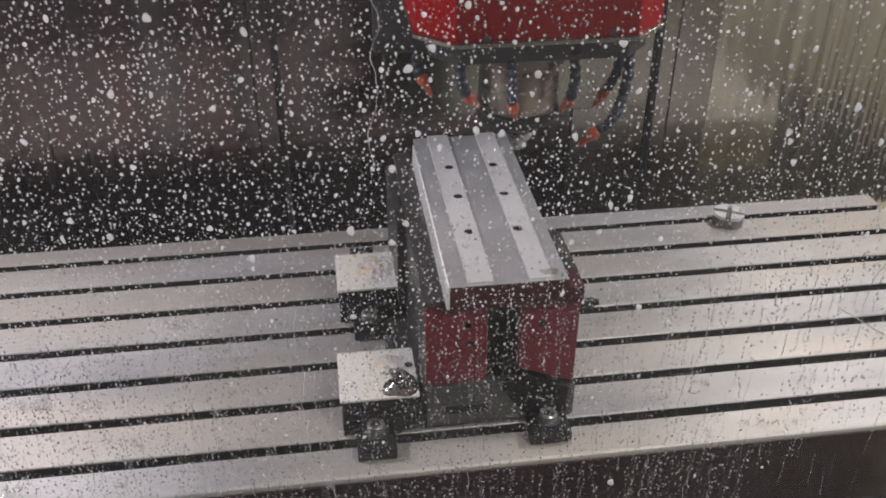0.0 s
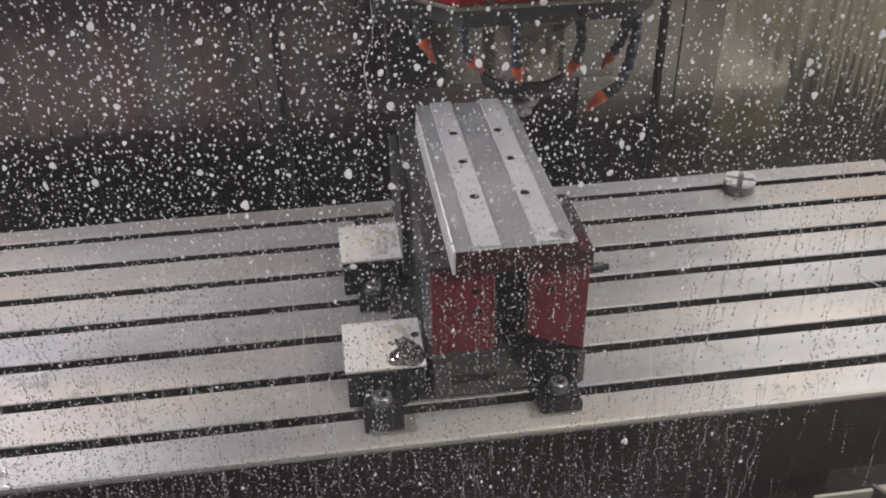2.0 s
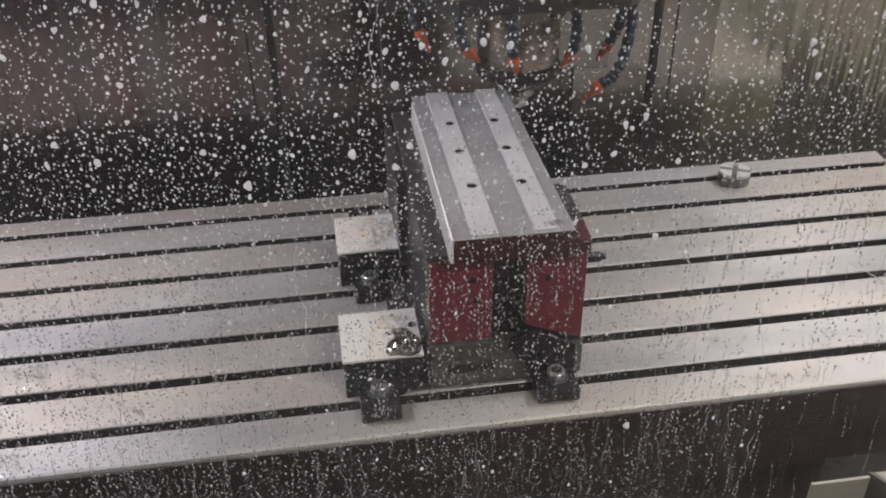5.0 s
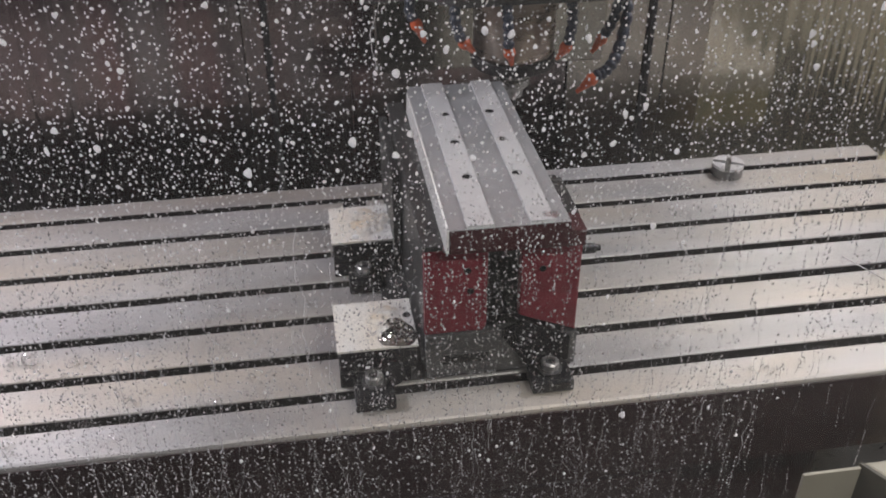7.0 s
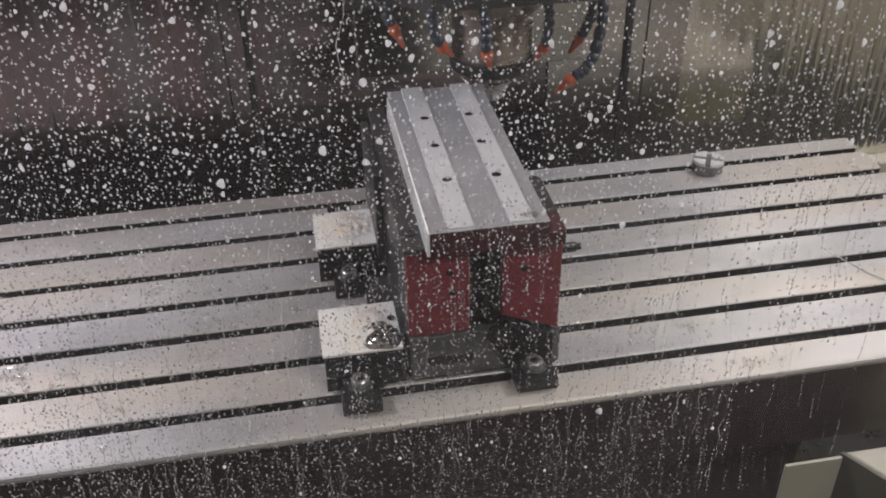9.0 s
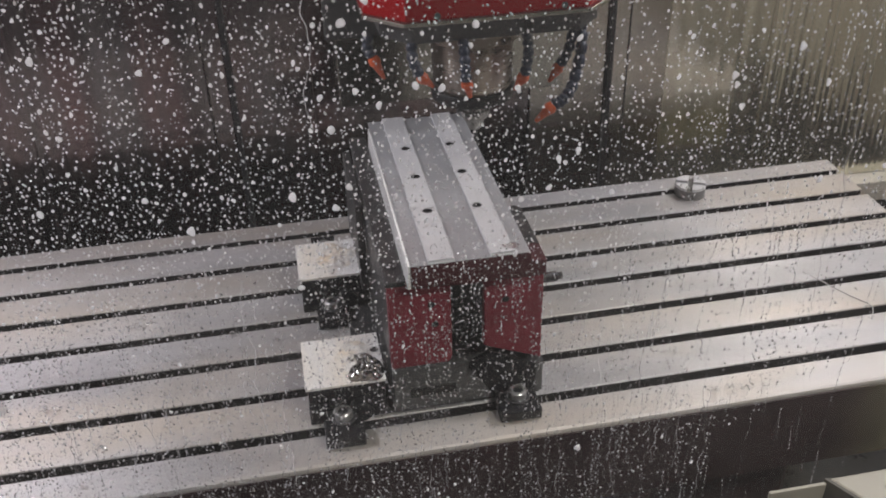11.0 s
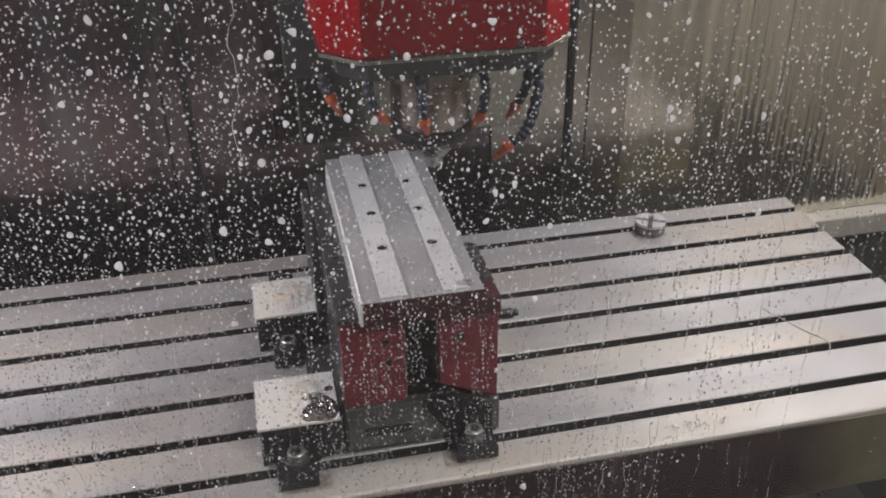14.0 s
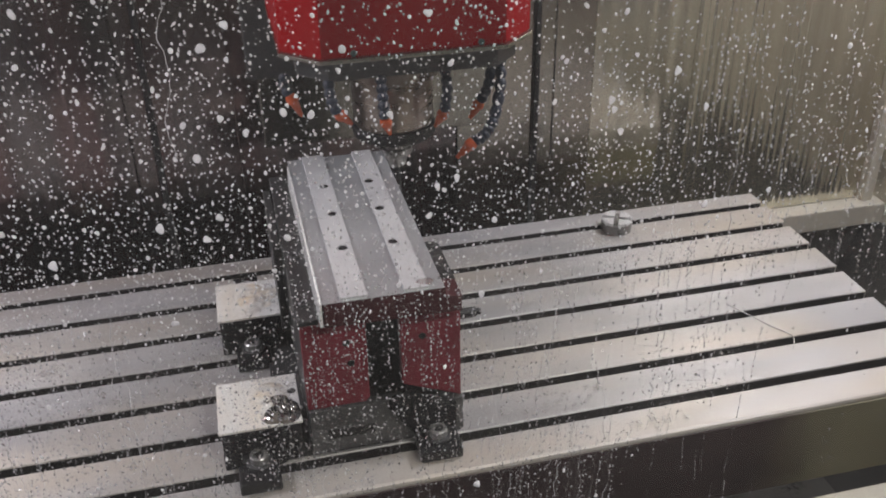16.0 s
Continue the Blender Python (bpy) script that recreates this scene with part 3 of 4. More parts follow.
def ribbed(x0, x1, y, pitch, deep, mat, label, seed, bead=0.0):
    """A pressed sheet with soft upright ribs of uneven width."""
    rnd = random.Random(seed)
    pts, x = [(x0, y)], x0
    while x < x1 - pitch * 0.6:
        w, d, step = pitch * rnd.uniform(0.7, 1.35), deep * rnd.uniform(0.4, 1.3), rnd.uniform(-0.4, 0.4) * deep
        w = min(w, x1 - x)
        for k in range(1, 9):
            pts.append((x + w * k / 8, y + step * math.sin(math.pi * k / 8) - d * (0.5 - 0.5 * math.cos(2 * math.pi * k / 8))))
        x += w
        if bead and x < x1 - 0.02 and rnd.uniform(0, 1) < 0.7:
            pts += [(x + 0.002, y - bead * 0.7), (x + 0.004, y - bead), (x + 0.006, y - bead * 0.7), (x + 0.008, y)]
            x += 0.008
    pts.append((x1, y))
    return part("cover_sheet", prism([p for n, p in enumerate(pts) if not n or p[0] > pts[n - 1][0] + 1e-6] + [(x1, WALL_Y + 0.0195), (x0, WALL_Y + 0.0195)], "z", -0.188, CEIL_Z - 0.004), mat, wall_back, label, smooth=True)


ribbed(LEFT_X, -0.975, WALL_Y - 0.002, 0.070, 0.0026, BROWN_DIM, "brown-grey stained sheet with soft ribs, dim reflected bands painted in", 3, 0.0016)
ribbed(-0.9745, -0.5105, WALL_Y - 0.004, 0.060, 0.0022, BROWN_DIM, "brown-grey stained sheet with soft ribs, dim reflected bands painted in", 8, 0.0016)
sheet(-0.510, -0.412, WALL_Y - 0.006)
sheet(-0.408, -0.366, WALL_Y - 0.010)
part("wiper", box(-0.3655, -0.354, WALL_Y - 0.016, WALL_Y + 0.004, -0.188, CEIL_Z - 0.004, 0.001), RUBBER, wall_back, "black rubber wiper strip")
# The dim brown on these middle sheets paints the spindle head's shade.
sheet(-0.3535, -0.180, WALL_Y - 0.002, mat=BROWN_DIM)
sheet(-0.1795, 0.330, WALL_Y + 0.006, mat=BROWN_DIM)
sheet(0.3305, 0.516, WALL_Y - 0.002)
part("wiper", box(0.5165, 0.5285, WALL_Y - 0.016, WALL_Y + 0.004, -0.188, CEIL_Z - 0.004, 0.001), RUBBER, wall_back, "black rubber wiper strip")
sheet(0.529, 0.566, WALL_Y - 0.010)
part("seam", box(0.5665, 0.5695, WALL_Y - 0.004, WALL_Y + 0.004, -0.188, CEIL_Z - 0.004), RUBBER, wall_back, "dark seam")
sheet(0.570, 0.668, WALL_Y - 0.006)
ribbed(0.6685, 0.930, WALL_Y - 0.003, 0.050, 0.0010, OLIVE_LIT, "sheet with faint ribs, olive reflection put into its colour", 5)
ribbed(0.9305, 1.488, WALL_Y - 0.004, 0.0185, 0.0011, OLIVE_LIT, "sheet with fine upright ribs, olive reflection put into its colour", 6)
column = empty("column_slide", "dark grey slide behind the spindle head", "machine column")
part("slide_body", box(-0.145, 0.415, 0.842, 0.868, 0.335, 1.42, 0.004), GREY_IRON, column)
part("slide_foot", box(-0.125, 0.400, 0.850, 0.876, 0.172, 0.333, 0.003), STAINED, column)
post = structure("trim", box(1.489, 1.522, WALL_Y - 0.030, WALL_Y + 0.018, -0.19, CEIL_Z, 0.004), CREAM, "cream painted corner post")
ledge = structure("ledge", box(0.60, 1.548, WALL_Y - 0.055, WALL_Y + 0.05, -0.252, -0.191, 0.004), CREAM, "cream painted ledge under the rear wall")
structure("wall_right", box(RIGHT_X, RIGHT_X + 0.04, -0.50, WALL_Y + 0.06, -0.255, CEIL_Z), CREAM, "cream painted side wall of the enclosure")
# Unseen left wall, coloured mauve-grey so the rear sheets reflect it dimly.
structure("wall_left", box(LEFT_X - 0.04, LEFT_X, -0.50, WALL_Y + 0.06, FLOOR_Z, CEIL_Z), MAUVE, "mauve-grey painted side wall of the enclosure")
structure("ceiling", box(LEFT_X - 0.04, RIGHT_X + 0.04, -0.50, WALL_Y + 0.06, CEIL_Z, CEIL_Z + 0.03), CREAM, "cream painted roof of the enclosure")
structure("floor", box(LEFT_X - 0.04, RIGHT_X + 0.04, -0.50, WALL_Y + 0.06, FLOOR_Z - 0.03, FLOOR_Z), SUMP, "dark wet sheet-metal chip pan")
structure("chute_back", prism([(WALL_Y + 0.05, -0.253), (WALL_Y - 0.02, -0.253), (0.62, FLOOR_Z), (WALL_Y + 0.05, FLOOR_Z)], "x", LEFT_X, RIGHT_X), SUMP, "dark wet chute behind the table")
structure("chute_right", prism([(RIGHT_X + 0.035, -0.256), (RIGHT_X - 0.03, -0.256), (1.10, FLOOR_Z), (RIGHT_X + 0.035, FLOOR_Z)], "y", -0.46, WALL_Y - 0.02), SUMP, "dark wet chute beside the table")
structure("sill", prism([(0.484, -0.250), (0.602, -0.460), (RIGHT_X - 0.002, -0.460), (RIGHT_X - 0.002, -0.250)], "z", FLOOR_Z, -0.012, 0.004), SILL_PAINT, "worn cream painted inner sill of the door")
# The slanted end is a darker khaki than the sill's top.
structure("sill_end", prism([(0.4755, -0.252), (0.4805, -0.2495), (0.5985, -0.4595), (0.5935, -0.4605)], "z", FLOOR_Z, -0.010), KHAKI, "dark khaki slanted end of the sill")
# The lip's shape stops where shade begins; its shaded length is left out.
structure("sill_lip", box(0.385, 0.4750, -0.2600, -0.2545, FLOOR_Z, -0.013, 0.001), SILL_PAINT, "worn cream plate behind the sill's end")
structure("chute_front", prism([(-0.461, -0.16), (-0.395, -0.16), (-0.12, FLOOR_Z + 0.002), (-0.461, FLOOR_Z + 0.002)], "x", LEFT_X, 0.453), SUMP, "dark wet chute under the door")

# front wall with the window's opening; unseen, dark grey to cut bounced light
PY = -0.470
WX0, WX1, WZ0, WZ1 = -0.95, 0.86, 0.02, 1.20
front = structure("wall_front", box(LEFT_X - 0.04, WX0, PY - 0.03, PY + 0.008, -0.9, CEIL_Z), DOOR_GREY, "dark grey painted front of the enclosure")
structure("wall_front", box(WX1, RIGHT_X + 0.04, PY - 0.03, PY + 0.008, -0.9, CEIL_Z), DOOR_GREY, "dark grey painted front of the enclosure")
structure("wall_front", box(WX0, WX1, PY - 0.03, PY + 0.008, WZ1, CEIL_Z), DOOR_GREY, "dark grey painted front of the enclosure")
structure("wall_front", box(WX0, WX1, PY - 0.03, PY + 0.008, -0.9, WZ0), DOOR_GREY, "dark grey painted front of the enclosure")
window = empty("window_1", "spattered safety window of the machine door", "window")
window["kind"] = "structure"
pane = part("pane", box(WX0 - 0.01, WX1 + 0.01, PY - 0.003, PY + 0.003, WZ0 - 0.01, WZ1 + 0.01), GLASS, window, "clear glass wet with coolant")
pane.visible_shadow = False
for a in ((WX0 - 0.012, WX0 + 0.012, WZ0, WZ1), (WX1 - 0.012, WX1 + 0.012, WZ0, WZ1), (WX0 + 0.0125, WX1 - 0.0125, WZ0 - 0.012, WZ0 + 0.012), (WX0 + 0.0125, WX1 - 0.0125, WZ1 - 0.012, WZ1 + 0.012)):
    part("gasket", box(a[0], a[1], PY - 0.014, PY - 0.0035, a[2], a[3], 0.002), RUBBER, window, "black rubber gasket")

# lamps of the enclosure and of the hall
for at, to in (LAMP_L, LAMP_R):
    lamp = empty("work_light", "slim lit work light on the enclosure's side", "work light", "work lights in the enclosure")
    lamp.matrix_world = look(at, to)
    part("lamp_body", box(-0.22, 0.22, -0.065, 0.065, 0.012, 0.045, 0.004), BLACKED, lamp)
    part("diffuser", box(-0.20, 0.20, -0.05, 0.05, 0.006, 0.0115, 0.001), LIT, lamp, "lit white diffuser")
    part("bracket", box(-0.02, 0.02, -0.02, 0.02, 0.0455, 0.34, 0.002), BLACKED, lamp)
structure("hall_floor", box(-4, 4, -5, 3, -0.93, -0.90), CONCRETE, "grey concrete workshop floor")
for i, b in enumerate(((-4.1, -4, -5, 3), (4, 4.1, -5, 3), (-4, 4, -5.1, -5), (-4, 4, 3, 3.1))):
    structure("hall_wall", box(b[0], b[1], b[2], b[3], -0.9, 3.4), HALL, "plain painted workshop wall")
structure("hall_ceiling", box(-4, 4, -5, 3, 3.4, 3.45), HALL, "plain painted workshop ceiling")
hall_lamp = empty("ceiling_light", "long lit workshop ceiling light", "ceiling light")
part("lamp_body", box(0.70, 2.30, -2.50, -2.10, 3.29, 3.398, 0.004), HALL, hall_lamp)
part("diffuser", box(0.75, 2.25, -2.45, -2.15, 3.282, 3.2895, 0.001), LIT, hall_lamp, "lit white diffuser")

# ---- coolant on the window ----
lumps = np.random.default_rng(5)


def domes(rows, seg=8, rings=((0.62, -0.72), (1.0, -0.05), (0.80, 0.62), (0.36, 0.93))):
    """Flattened drops from rows of centre, half-widths and a lean; all in one mesh."""
    unit = [(0, 0, -1.0)]
    for r, h in rings:
        unit += [(r * math.cos(2 * math.pi * k / seg), r * math.sin(2 * math.pi * k / seg), h) for k in range(seg)]
    unit.append((0, 0, 1.0))
    unit = np.array(unit)
    faces = [(0, 1 + (k + 1) % seg, 1 + k) for k in range(seg)]
    for j in range(len(rings) - 1):
        a, b = 1 + j * seg, 1 + (j + 1) * seg
        faces += [(a + k, a + (k + 1) % seg, b + (k + 1) % seg, b + k) for k in range(seg)]
    last = 1 + (len(rings) - 1) * seg
    faces += [(last + k, last + (k + 1) % seg, len(unit) - 1) for k in range(seg)]
    verts, polys = [], []
    angle = np.arctan2(unit[:, 1], unit[:, 0])
    for n, (c, u, v, w) in enumerate(rows):
        a, b, e, g = lumps.uniform(-0.2, 0.2, 2).tolist() + lumps.uniform(0, 6.3, 2).tolist()
        k = (1 + a * np.cos(2 * angle + e) + b * np.cos(3 * angle + g))[:, None]
        unit_n = unit * np.concatenate([k, k, np.ones_like(k)], 1)
        p = np.outer(unit_n[:, 0], u) + np.outer(unit_n[:, 1], v) + np.outer(unit_n[:, 2], w) + np.array(c)
        verts.append(p)
        polys += [tuple(i + n * len(unit) for i in f) for f in faces]
    return np.concatenate(verts).tolist(), polys


def stuff(name, verts, polys, mat, label, category):
    me = bpy.data.meshes.new(name)
    me.from_pydata(verts, [], polys)
    me.polygons.foreach_set("use_smooth", [True] * len(me.polygons))
    me.materials.append(mat)
    return tagged(new(name, me), label, category, kind="stuff")


rng = np.random.default_rng(11)


X0, X1, Z0, Z1 = -0.62, 0.48, 0.21, 0.91
Y = PY + 0.003
FINE = ((1.0, -0.1), (0.72, 0.66))


def crowd(x, z):
    """How thickly the spray has settled: patchy, thicker to the upper left."""
    n = noise.noise(Vector((x * 6.0, z * 6.0, 3.1))) * 0.5 + noise.noise(Vector((x * 19.0, z * 15.0, 8.0))) * 0.4
    band = math.exp(-((z - 0.68) / 0.075) ** 2)
    left, right = max(-1, min(1, (-0.10 - x) * 2.6)), min(1, max(0, (x + 0.02) * 5))
    return 0.42 + 0.6 * n + 0.26 * band + 0.26 * left - 0.25 * min(1, max(0, (0.60 - z) * 5)) * right


cells = {}


def settle(x, z, r, gap):
    """Drops that touch have run together: keep them apart."""
    cx, cz = int(x * 100 + 100), int(z * 100)
    if any(math.hypot(x - qx, z - qz) < gap + r + qr for i in (-1, 0, 1) for j in (-1, 0, 1) for qx, qz, qr in cells.get((cx + i, cz + j), ())):
        return False
    cells.setdefault((cx, cz), []).append((x, z, r))
    return True


def drop(x, z, r, stretch, a, fat):
    r *= 0.95 / stretch ** 0.35
    return ((x, Y, z), (r * math.cos(a), 0, r * math.sin(a)), (-r * stretch * math.sin(a), 0, r * stretch * math.cos(a)), (0, r * fat, 0))


large, cloudy, clear = [], [], []
# the heaviest drops
for x, z in ((-0.148, 0.773), (-0.017, 0.703), (0.121, 0.727), (0.166, 0.774), (-0.200, 0.826), (-0.249, 0.690), (-0.330, 0.670), (-0.128, 0.769), (0.111, 0.755), (0.001, 0.366), (-0.214, 0.744)):
    r = rng.uniform(0.0030, 0.0040)
    settle(x, z, r, 0)
    large.append(drop(x, z, r, rng.uniform(1.15, 1.5), rng.normal(0, 0.2), 0.4))
for _ in range(260000):
    if len(large) + len(cloudy) + len(clear) > 18000:
        break
    x, z, k = rng.uniform(X0, X1), rng.uniform(Z0, Z1), rng.uniform(0, 1)
    if rng.uniform(0, 1) > crowd(x, z):
        continue
    low = rng.normal(0.60, 0.02) > z
    if k < 0.32:
        r = rng.uniform(0.00038, 0.00065)
    elif k < 0.62:
        r = rng.uniform(0.0006, 0.0010)
    elif k < 0.955:
        r = rng.uniform(0.0009, 0.0014)
    elif k < 0.99:
        r = rng.uniform(0.0013, 0.0020)
    else:
        r = rng.uniform(0.0020, 0.0033)
    if low:
        r *= 0.65 if k > 0.955 else 1.12
        if rng.uniform(0, 1) < 0.25:
            continue
    if not settle(x, z, r, 0.0004):
        continue
    wide = r >= 0.0014
    q = drop(x, z, r, 1 + abs(rng.normal(0, 0.35 if wide else 1.3 if low else 0.7)), rng.normal(0, 0.25 if wide else 0.6), rng.uniform(0.45, 0.7) if low or not wide else rng.uniform(0.3, 0.5))
    (large if wide and (not low or k > 0.97) else clear if low else cloudy).append(q)
# beads strung down the glass where water has run
for _ in range(1500):
    x, z = rng.uniform(X0, X1), rng.uniform(Z0 + 0.02, 0.66) if rng.uniform(0, 1) < 0.85 else rng.uniform(0.55, 0.82)
    if (z > 0.66 and x < 0.08) or (z < 0.6 and x > 0.05 and rng.uniform(0, 1) < 0.5 + 1.6 * (x - 0.05)):
        continue
    size, lean = rng.uniform(0.0006, 0.0012), rng.normal(0, 0.06)
    for _ in range(rng.integers(5, 16)):
        z -= rng.uniform(0.0028, 0.0075)
        x += lean * 0.004 + rng.normal(0, 0.0006)
        r = size * rng.uniform(0.7, 1.3)
        if z > Z0 and settle(x, z, r, 0.0004):
            (clear if z < 0.60 else cloudy).append(drop(x, z, r, rng.uniform(1.3, 2.6), rng.normal(0, 0.18), rng.uniform(0.3, 0.5)))
v, p = domes(cloudy, 7, FINE)
stuff("fine_coolant_drops", v, p, DROPS, "fine cloudy coolant drops spattered on the window", "water drops")
v, p = domes(clear, 7, FINE)
stuff("clear_water_drops", v, p, WATER, "fine clear uneven drops low on the window", "water drops")
v, p = domes(large, 12)
stuff("coolant_drops", v, p, MILKY, "larger milky coolant drops spattered on the window", "water drops")

# trails that run down the window
verts, polys = [], []


def trail(x, z0, z1, r, wob):
    n = max(6, int((z0 - z1) / 0.004))
    base = len(verts)
    ph = rng.uniform(0, 9)
    for i in range(n + 1):
        t = i / n
        z = z0 + (z1 - z0) * t
        cx = x + wob * (noise.noise(Vector((ph, z * 22, 0.5))) + 0.35 * noise.noise(Vector((ph, z * 90, 2.5)))) + 0.02 * (z - z0) * math.sin(ph)
        rr = r * (0.45 + 0.55 * abs(noise.noise(Vector((ph + 5, z * 60, 1.5)))) * 2) * (0.35 if i in (0,) else 1)
        for dx, dy in ((-1, 0), (-0.6, 0.5), (0.6, 0.5), (1, 0)):
            verts.append((cx + dx * rr, Y + 0.0002 + dy * rr * 0.7, z))
        if i:
            a, b = base + 4 * (i - 1), base + 4 * i
            polys.extend([(a + k, a + (k + 1) % 4, b + (k + 1) % 4, b + k) for k in range(4)])
    polys.append((base + 3, base + 2, base + 1, base))
    e = base + 4 * n
    polys.append((e, e + 1, e + 2, e + 3))


for _ in range(95):
    x, z0 = rng.uniform(X0, 0.14), rng.uniform(0.32, 0.56)
    if -0.24 < x < 0.0 and z0 > 0.42:
        continue
    trail(x, z0, max(Z0, z0 - rng.uniform(0.03, 0.17)), rng.uniform(0.00018, 0.00034), 0.009)
for x, z0, z1, r in ((-0.222, 0.90, 0.746, 0.00042), (0.068, 0.64, 0.48, 0.0004), (0.232, 0.70, 0.50, 0.0004), (-0.30, 0.62, 0.45, 0.0004)):
    trail(x, z0, z1, r, 0.010)
stuff("coolant_trails", verts, polys, WATER, "thin coolant trails running down the window", "water trails")

# ---- coolant and chips on the table ----
rows = []
SOLID = ((-0.29, 0.14, -0.05, 0.55),)
for _ in range(2600):
    x, y = rng.uniform(-1.0, 0.99), rng.uniform(-0.072, 0.655)
    d = (y + 0.05) % 0.1 - 0.05
    if abs(d) < 0.014 or any(a < x < b and c < y < e for a, b, c, e in SOLID):
        continue
    r = rng.uniform(0.0006, 0.0013) if rng.uniform(0, 1) < 0.95 else rng.uniform(0.0015, 0.003)
    a = rng.uniform(0, 6.3)
    s = rng.uniform(0.5, 1.0)
    rows.append(((x, y, 0.0001), (r * math.cos(a), r * math.sin(a), 0), (-r * s * math.sin(a), r * s * math.cos(a), 0), (0, 0, min(r * 0.35, 0.0009))))
for _ in range(260):
    x, y = rng.uniform(-0.098, 0.078), rng.uniform(0.0, 0.485)
    r = rng.uniform(0.0006, 0.0018)
    z = TOP if (-0.0695 < x < -0.0345 or 0.0235 < x < 0.0555) else TOP - 0.004
    if any(abs(y - h) < 0.014 for h in HOLE_Y):
        continue
    rows.append(((x, y, z), (r, 0, 0), (0, r, 0), (0, 0, r * 0.35)))
for _ in range(120):
    k = rng.integers(0, 2)
    x, y = rng.uniform(-0.258, -0.148), rng.uniform(0.02, 0.13) + 0.305 * k
    r = rng.uniform(0.0007, 0.002)
    rows.append(((x, y, 0.077), (r, 0, 0), (0, r, 0), (0, 0, r * 0.35)))
v, p = domes(rows)
stuff("coolant_beads", v, p, WET, "clear coolant beads on the steel surfaces", "water drops")


def curl(at, r, turns, pitch, width, heading, tall=0.6):
    """A coil of swarf: a thin ribbon wound along a heading."""
    n = int(12 * turns)
    h = Vector((math.cos(heading), math.sin(heading), 0))
    s = Vector((-h.y, h.x, 0))
    base = len(verts)
    for i in range(n + 1):
        a = 2 * math.pi * turns * i / n
        rr = r * (0.7 + 0.3 * math.sin(i * 0.7))
        c = Vector(at) + h * (pitch * i / 12) + s * (rr * math.cos(a)) + Vector((0, 0, r * tall + 0.0008 + rr * tall * math.sin(a)))
        verts.append(tuple(c))
        verts.append(tuple(c + h * width))
        if i:
            b = base + 2 * i
            polys.append((b - 2, b - 1, b + 1, b))


verts, polys = [], []
CLUSTERS = ((-0.79, 0.150, 22, 0.022), (-0.56, 0.356, 12, 0.014), (-0.70, 0.130, 12, 0.035), (0.363, 0.061, 9, 0.008), (0.262, 0.048, 10, 0.020), (-0.765, -0.045, 12, 0.018),
            (-0.45, 0.250, 9, 0.050), (-0.42, 0.050, 9, 0.045), (0.42, -0.046, 7, 0.050), (-0.58, 0.050, 12, 0.060), (-0.36, 0.250, 6, 0.030), (0.50, 0.250, 5, 0.060))
for cx, cy, n, s in CLUSTERS:
    for _ in range(n):
        x, y = cx + rng.normal(0, s), cy + rng.normal(0, s * 0.6)
        d = (y + 0.05) % 0.1 - 0.05
        if abs(d) < 0.012 or (-0.29 < x < 0.14):
            continue
        curl((x, y, 0.0), rng.uniform(0.003, 0.0075), rng.uniform(0.5, 1.8), rng.uniform(0.004, 0.011), rng.uniform(0.0012, 0.0028), rng.uniform(0, 6.3))
for _ in range(330):
    x, y = rng.uniform(-0.98, 0.98), rng.uniform(-0.066, 0.64)
    d = (y + 0.05) % 0.1 - 0.05
    if abs(d) < 0.012 or (-0.29 < x < 0.14):
        continue
    curl((x, y, 0.0), rng.uniform(0.0015, 0.004), rng.uniform(0.4, 1.5), rng.uniform(0.002, 0.006), rng.uniform(0.0008, 0.002), rng.uniform(0, 6.3))
for _ in range(46):
    k = 0 if rng.uniform(0, 1) < 0.6 else 1
    x, y = -0.172 + rng.normal(0, 0.016), 0.066 + rng.normal(0, 0.022) + 0.315 * k
    if -0.266 < x < -0.147 and 0.018 + 0.306 * k < y < 0.132 + 0.306 * k:
        curl((x, y, 0.077), rng.uniform(0.002, 0.006), rng.uniform(0.6, 2.0), rng.uniform(0.002, 0.007), rng.uniform(0.0008, 0.002), rng.uniform(0, 6.3))
for cx, cy, sx, sy, z, n in ((-0.200, 0.215, 0.035, 0.030, 0.0, 60), (-0.165, -0.03, 0.012, 0.012, 0.0, 8), (-0.112, 0.30, 0.008, 0.12, 0.262, 36), (0.096, 0.10, 0.006, 0.03, 0.279, 6)):
    for _ in range(n):
        x, y = cx + rng.uniform(-sx, sx), cy + rng.uniform(-sy, sy)
        d = (y + 0.05) % 0.1 - 0.05
        if z > 0 or abs(d) > 0.012:
            curl((x, y, z), rng.uniform(0.001, 0.0035), rng.uniform(0.5, 1.8), rng.uniform(0.002, 0.005), rng.uniform(0.0006, 0.0016), rng.uniform(0, 6.3))
stuff("steel_chips", verts, polys, CHIP, "curled steel chips scattered on the table and blocks", "metal chips")



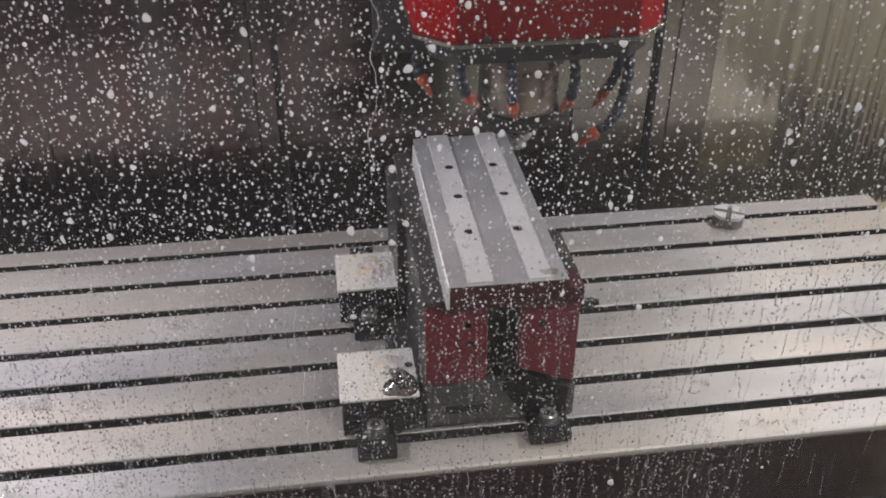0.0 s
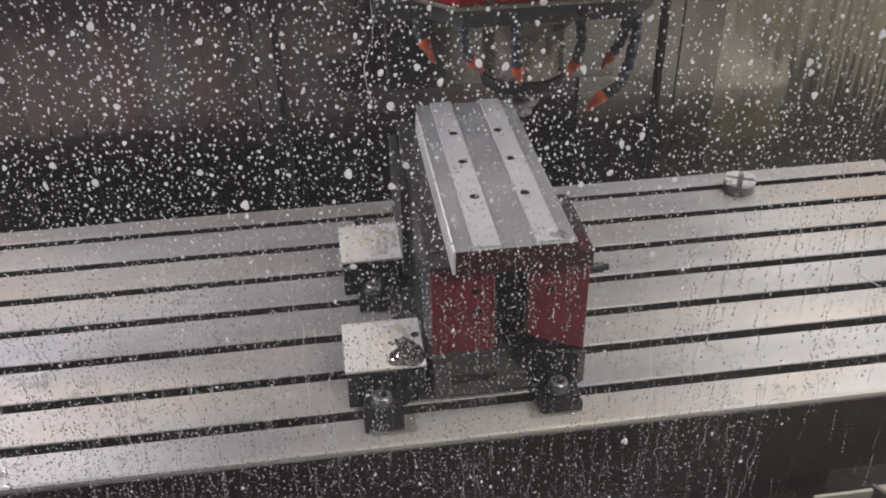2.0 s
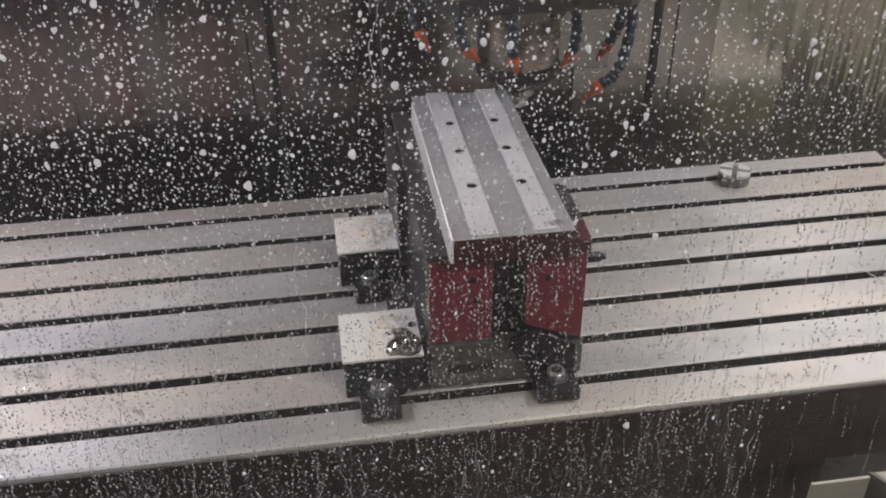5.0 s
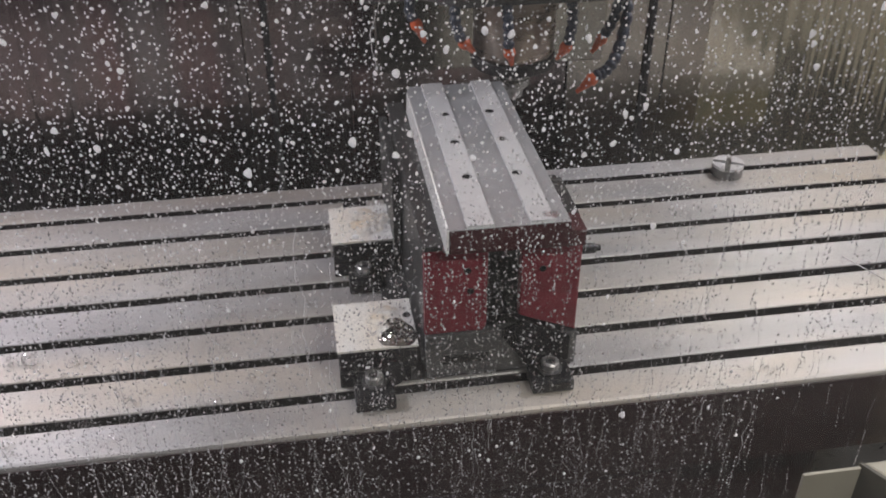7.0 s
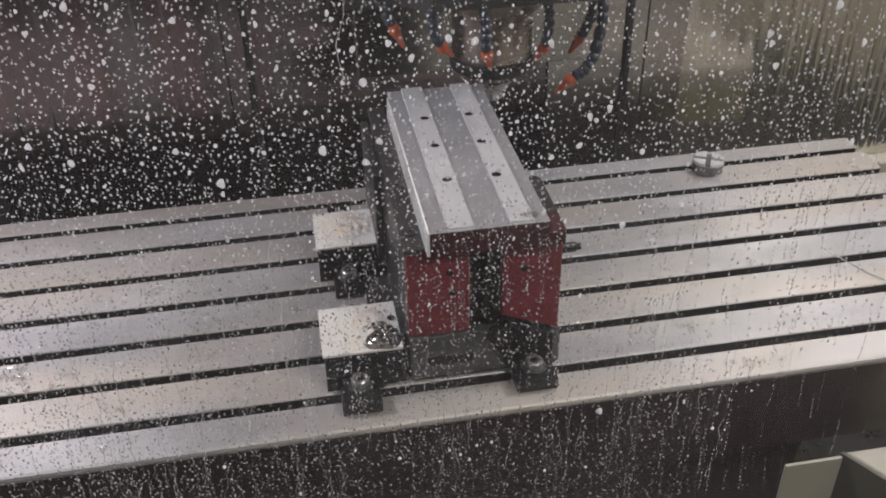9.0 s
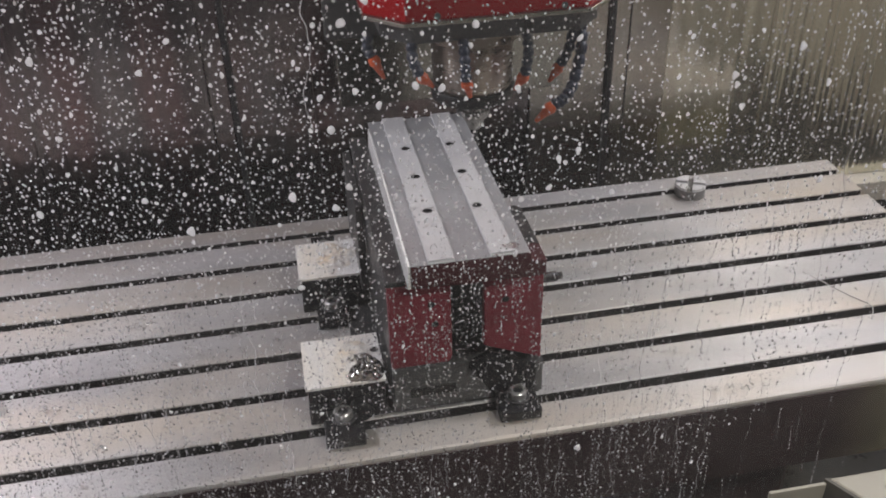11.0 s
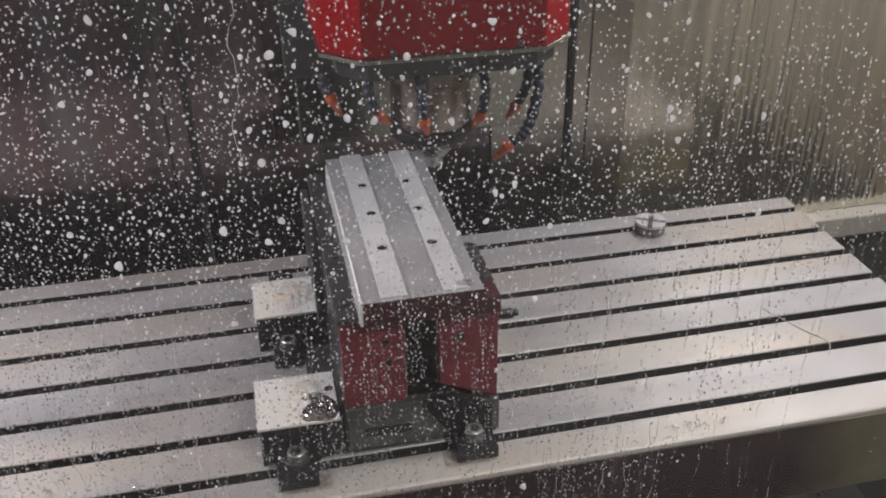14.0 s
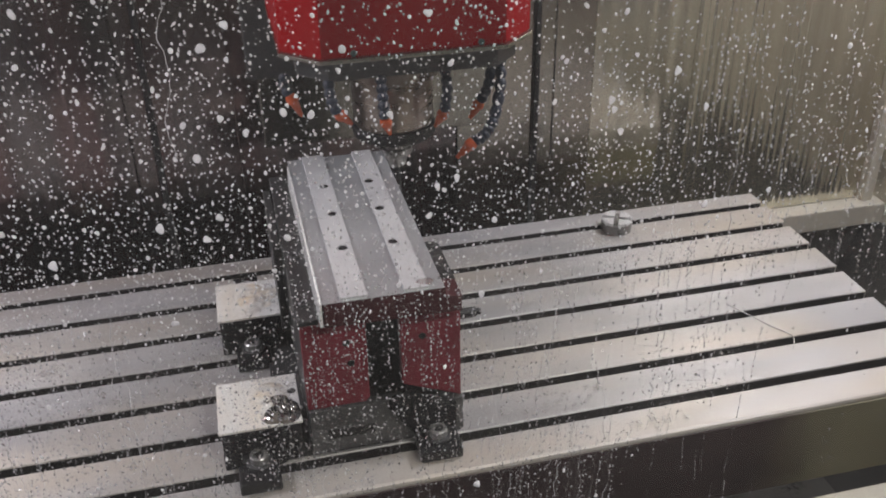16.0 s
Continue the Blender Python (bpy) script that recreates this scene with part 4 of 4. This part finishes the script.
def puddle(at, rx, ry, height, seed, turn=0.0, rough=130.0, mat=None, name="coolant_puddle"):
    """A rumpled film of coolant with an uneven outline."""
    bm = bmesh.new()
    rings, seg = 12, 40
    grid = []
    for i in range(rings + 1):
        row = []
        for k in range(seg):
            a = 2 * math.pi * k / seg
            edge = 0.72 + 0.42 * noise.noise(Vector((math.cos(a) * 1.3, math.sin(a) * 1.3, seed)))
            t = i / rings
            x, y = rx * edge * t * math.cos(a), ry * edge * t * math.sin(a)
            x, y = x * math.cos(turn) - y * math.sin(turn), x * math.sin(turn) + y * math.cos(turn)
            h = height * (1 - t ** 4) * (0.55 + 0.9 * noise.noise(Vector((x * rough, y * rough, seed + 4))))
            row.append(bm.verts.new((at[0] + x, at[1] + y, at[2] + max(0.00015, h))))
            if i == 0:
                break
        grid.append(row)
    for k in range(seg):
        bm.faces.new((grid[0][0], grid[1][k], grid[1][(k + 1) % seg]))
    for a, b in zip(grid[1:], grid[2:]):
        for k in range(seg):
            bm.faces.new((a[k], b[k], b[(k + 1) % seg], a[(k + 1) % seg]))
    bm.faces.new([bm.verts.new((v.co.x, v.co.y, at[2] + 0.00002)) for v in grid[-1]])
    bmesh.ops.remove_doubles(bm, verts=bm.verts, dist=1e-6)
    ob = part(name, bm, mat or WET, None, "", smooth=True)
    return ob


clump = puddle((-0.172, 0.050, 0.0772), 0.042, 0.054, 0.011, 1.0, 0.3, 230.0, SWARF, "swarf_clump")
tagged(clump, "crumpled clump of wet dark swarf on a clamping block", "metal chips")
# Wet films on the block tops, with the reflected lamp in their colour.
for at, rx, ry, high, seed in (((-0.188, 0.378, 0.0772), 0.050, 0.062, 0.0060, 2.0), ((-0.185, 0.078, 0.0772), 0.046, 0.052, 0.0060, 6.0)):
    tagged(puddle(at, rx, ry, high, seed, 0.0, 95.0, FILM_GLINT, "wet_film"), "creased wet film on a clamping block, lamp reflection painted in", "metal chips", "creased swarf on the clamping blocks")
tagged(puddle((0.055, 0.010, TOP + 0.0001), 0.020, 0.012, 0.0022, 3.0), "rumpled clear coolant puddle on the milled top", "puddle")
long_chip = part("long_chip", tube(bend([(0.708, 0.240, 0.0012), (0.722, 0.212, 0.0014), (0.751, 0.151, 0.0012), (0.772, 0.108, 0.003), (0.753, 0.074, 0.0012)], 8), [0.0010] * 33, 6), CHIP, None)
tagged(long_chip, "long thin steel chip lying across the table", "metal chip")
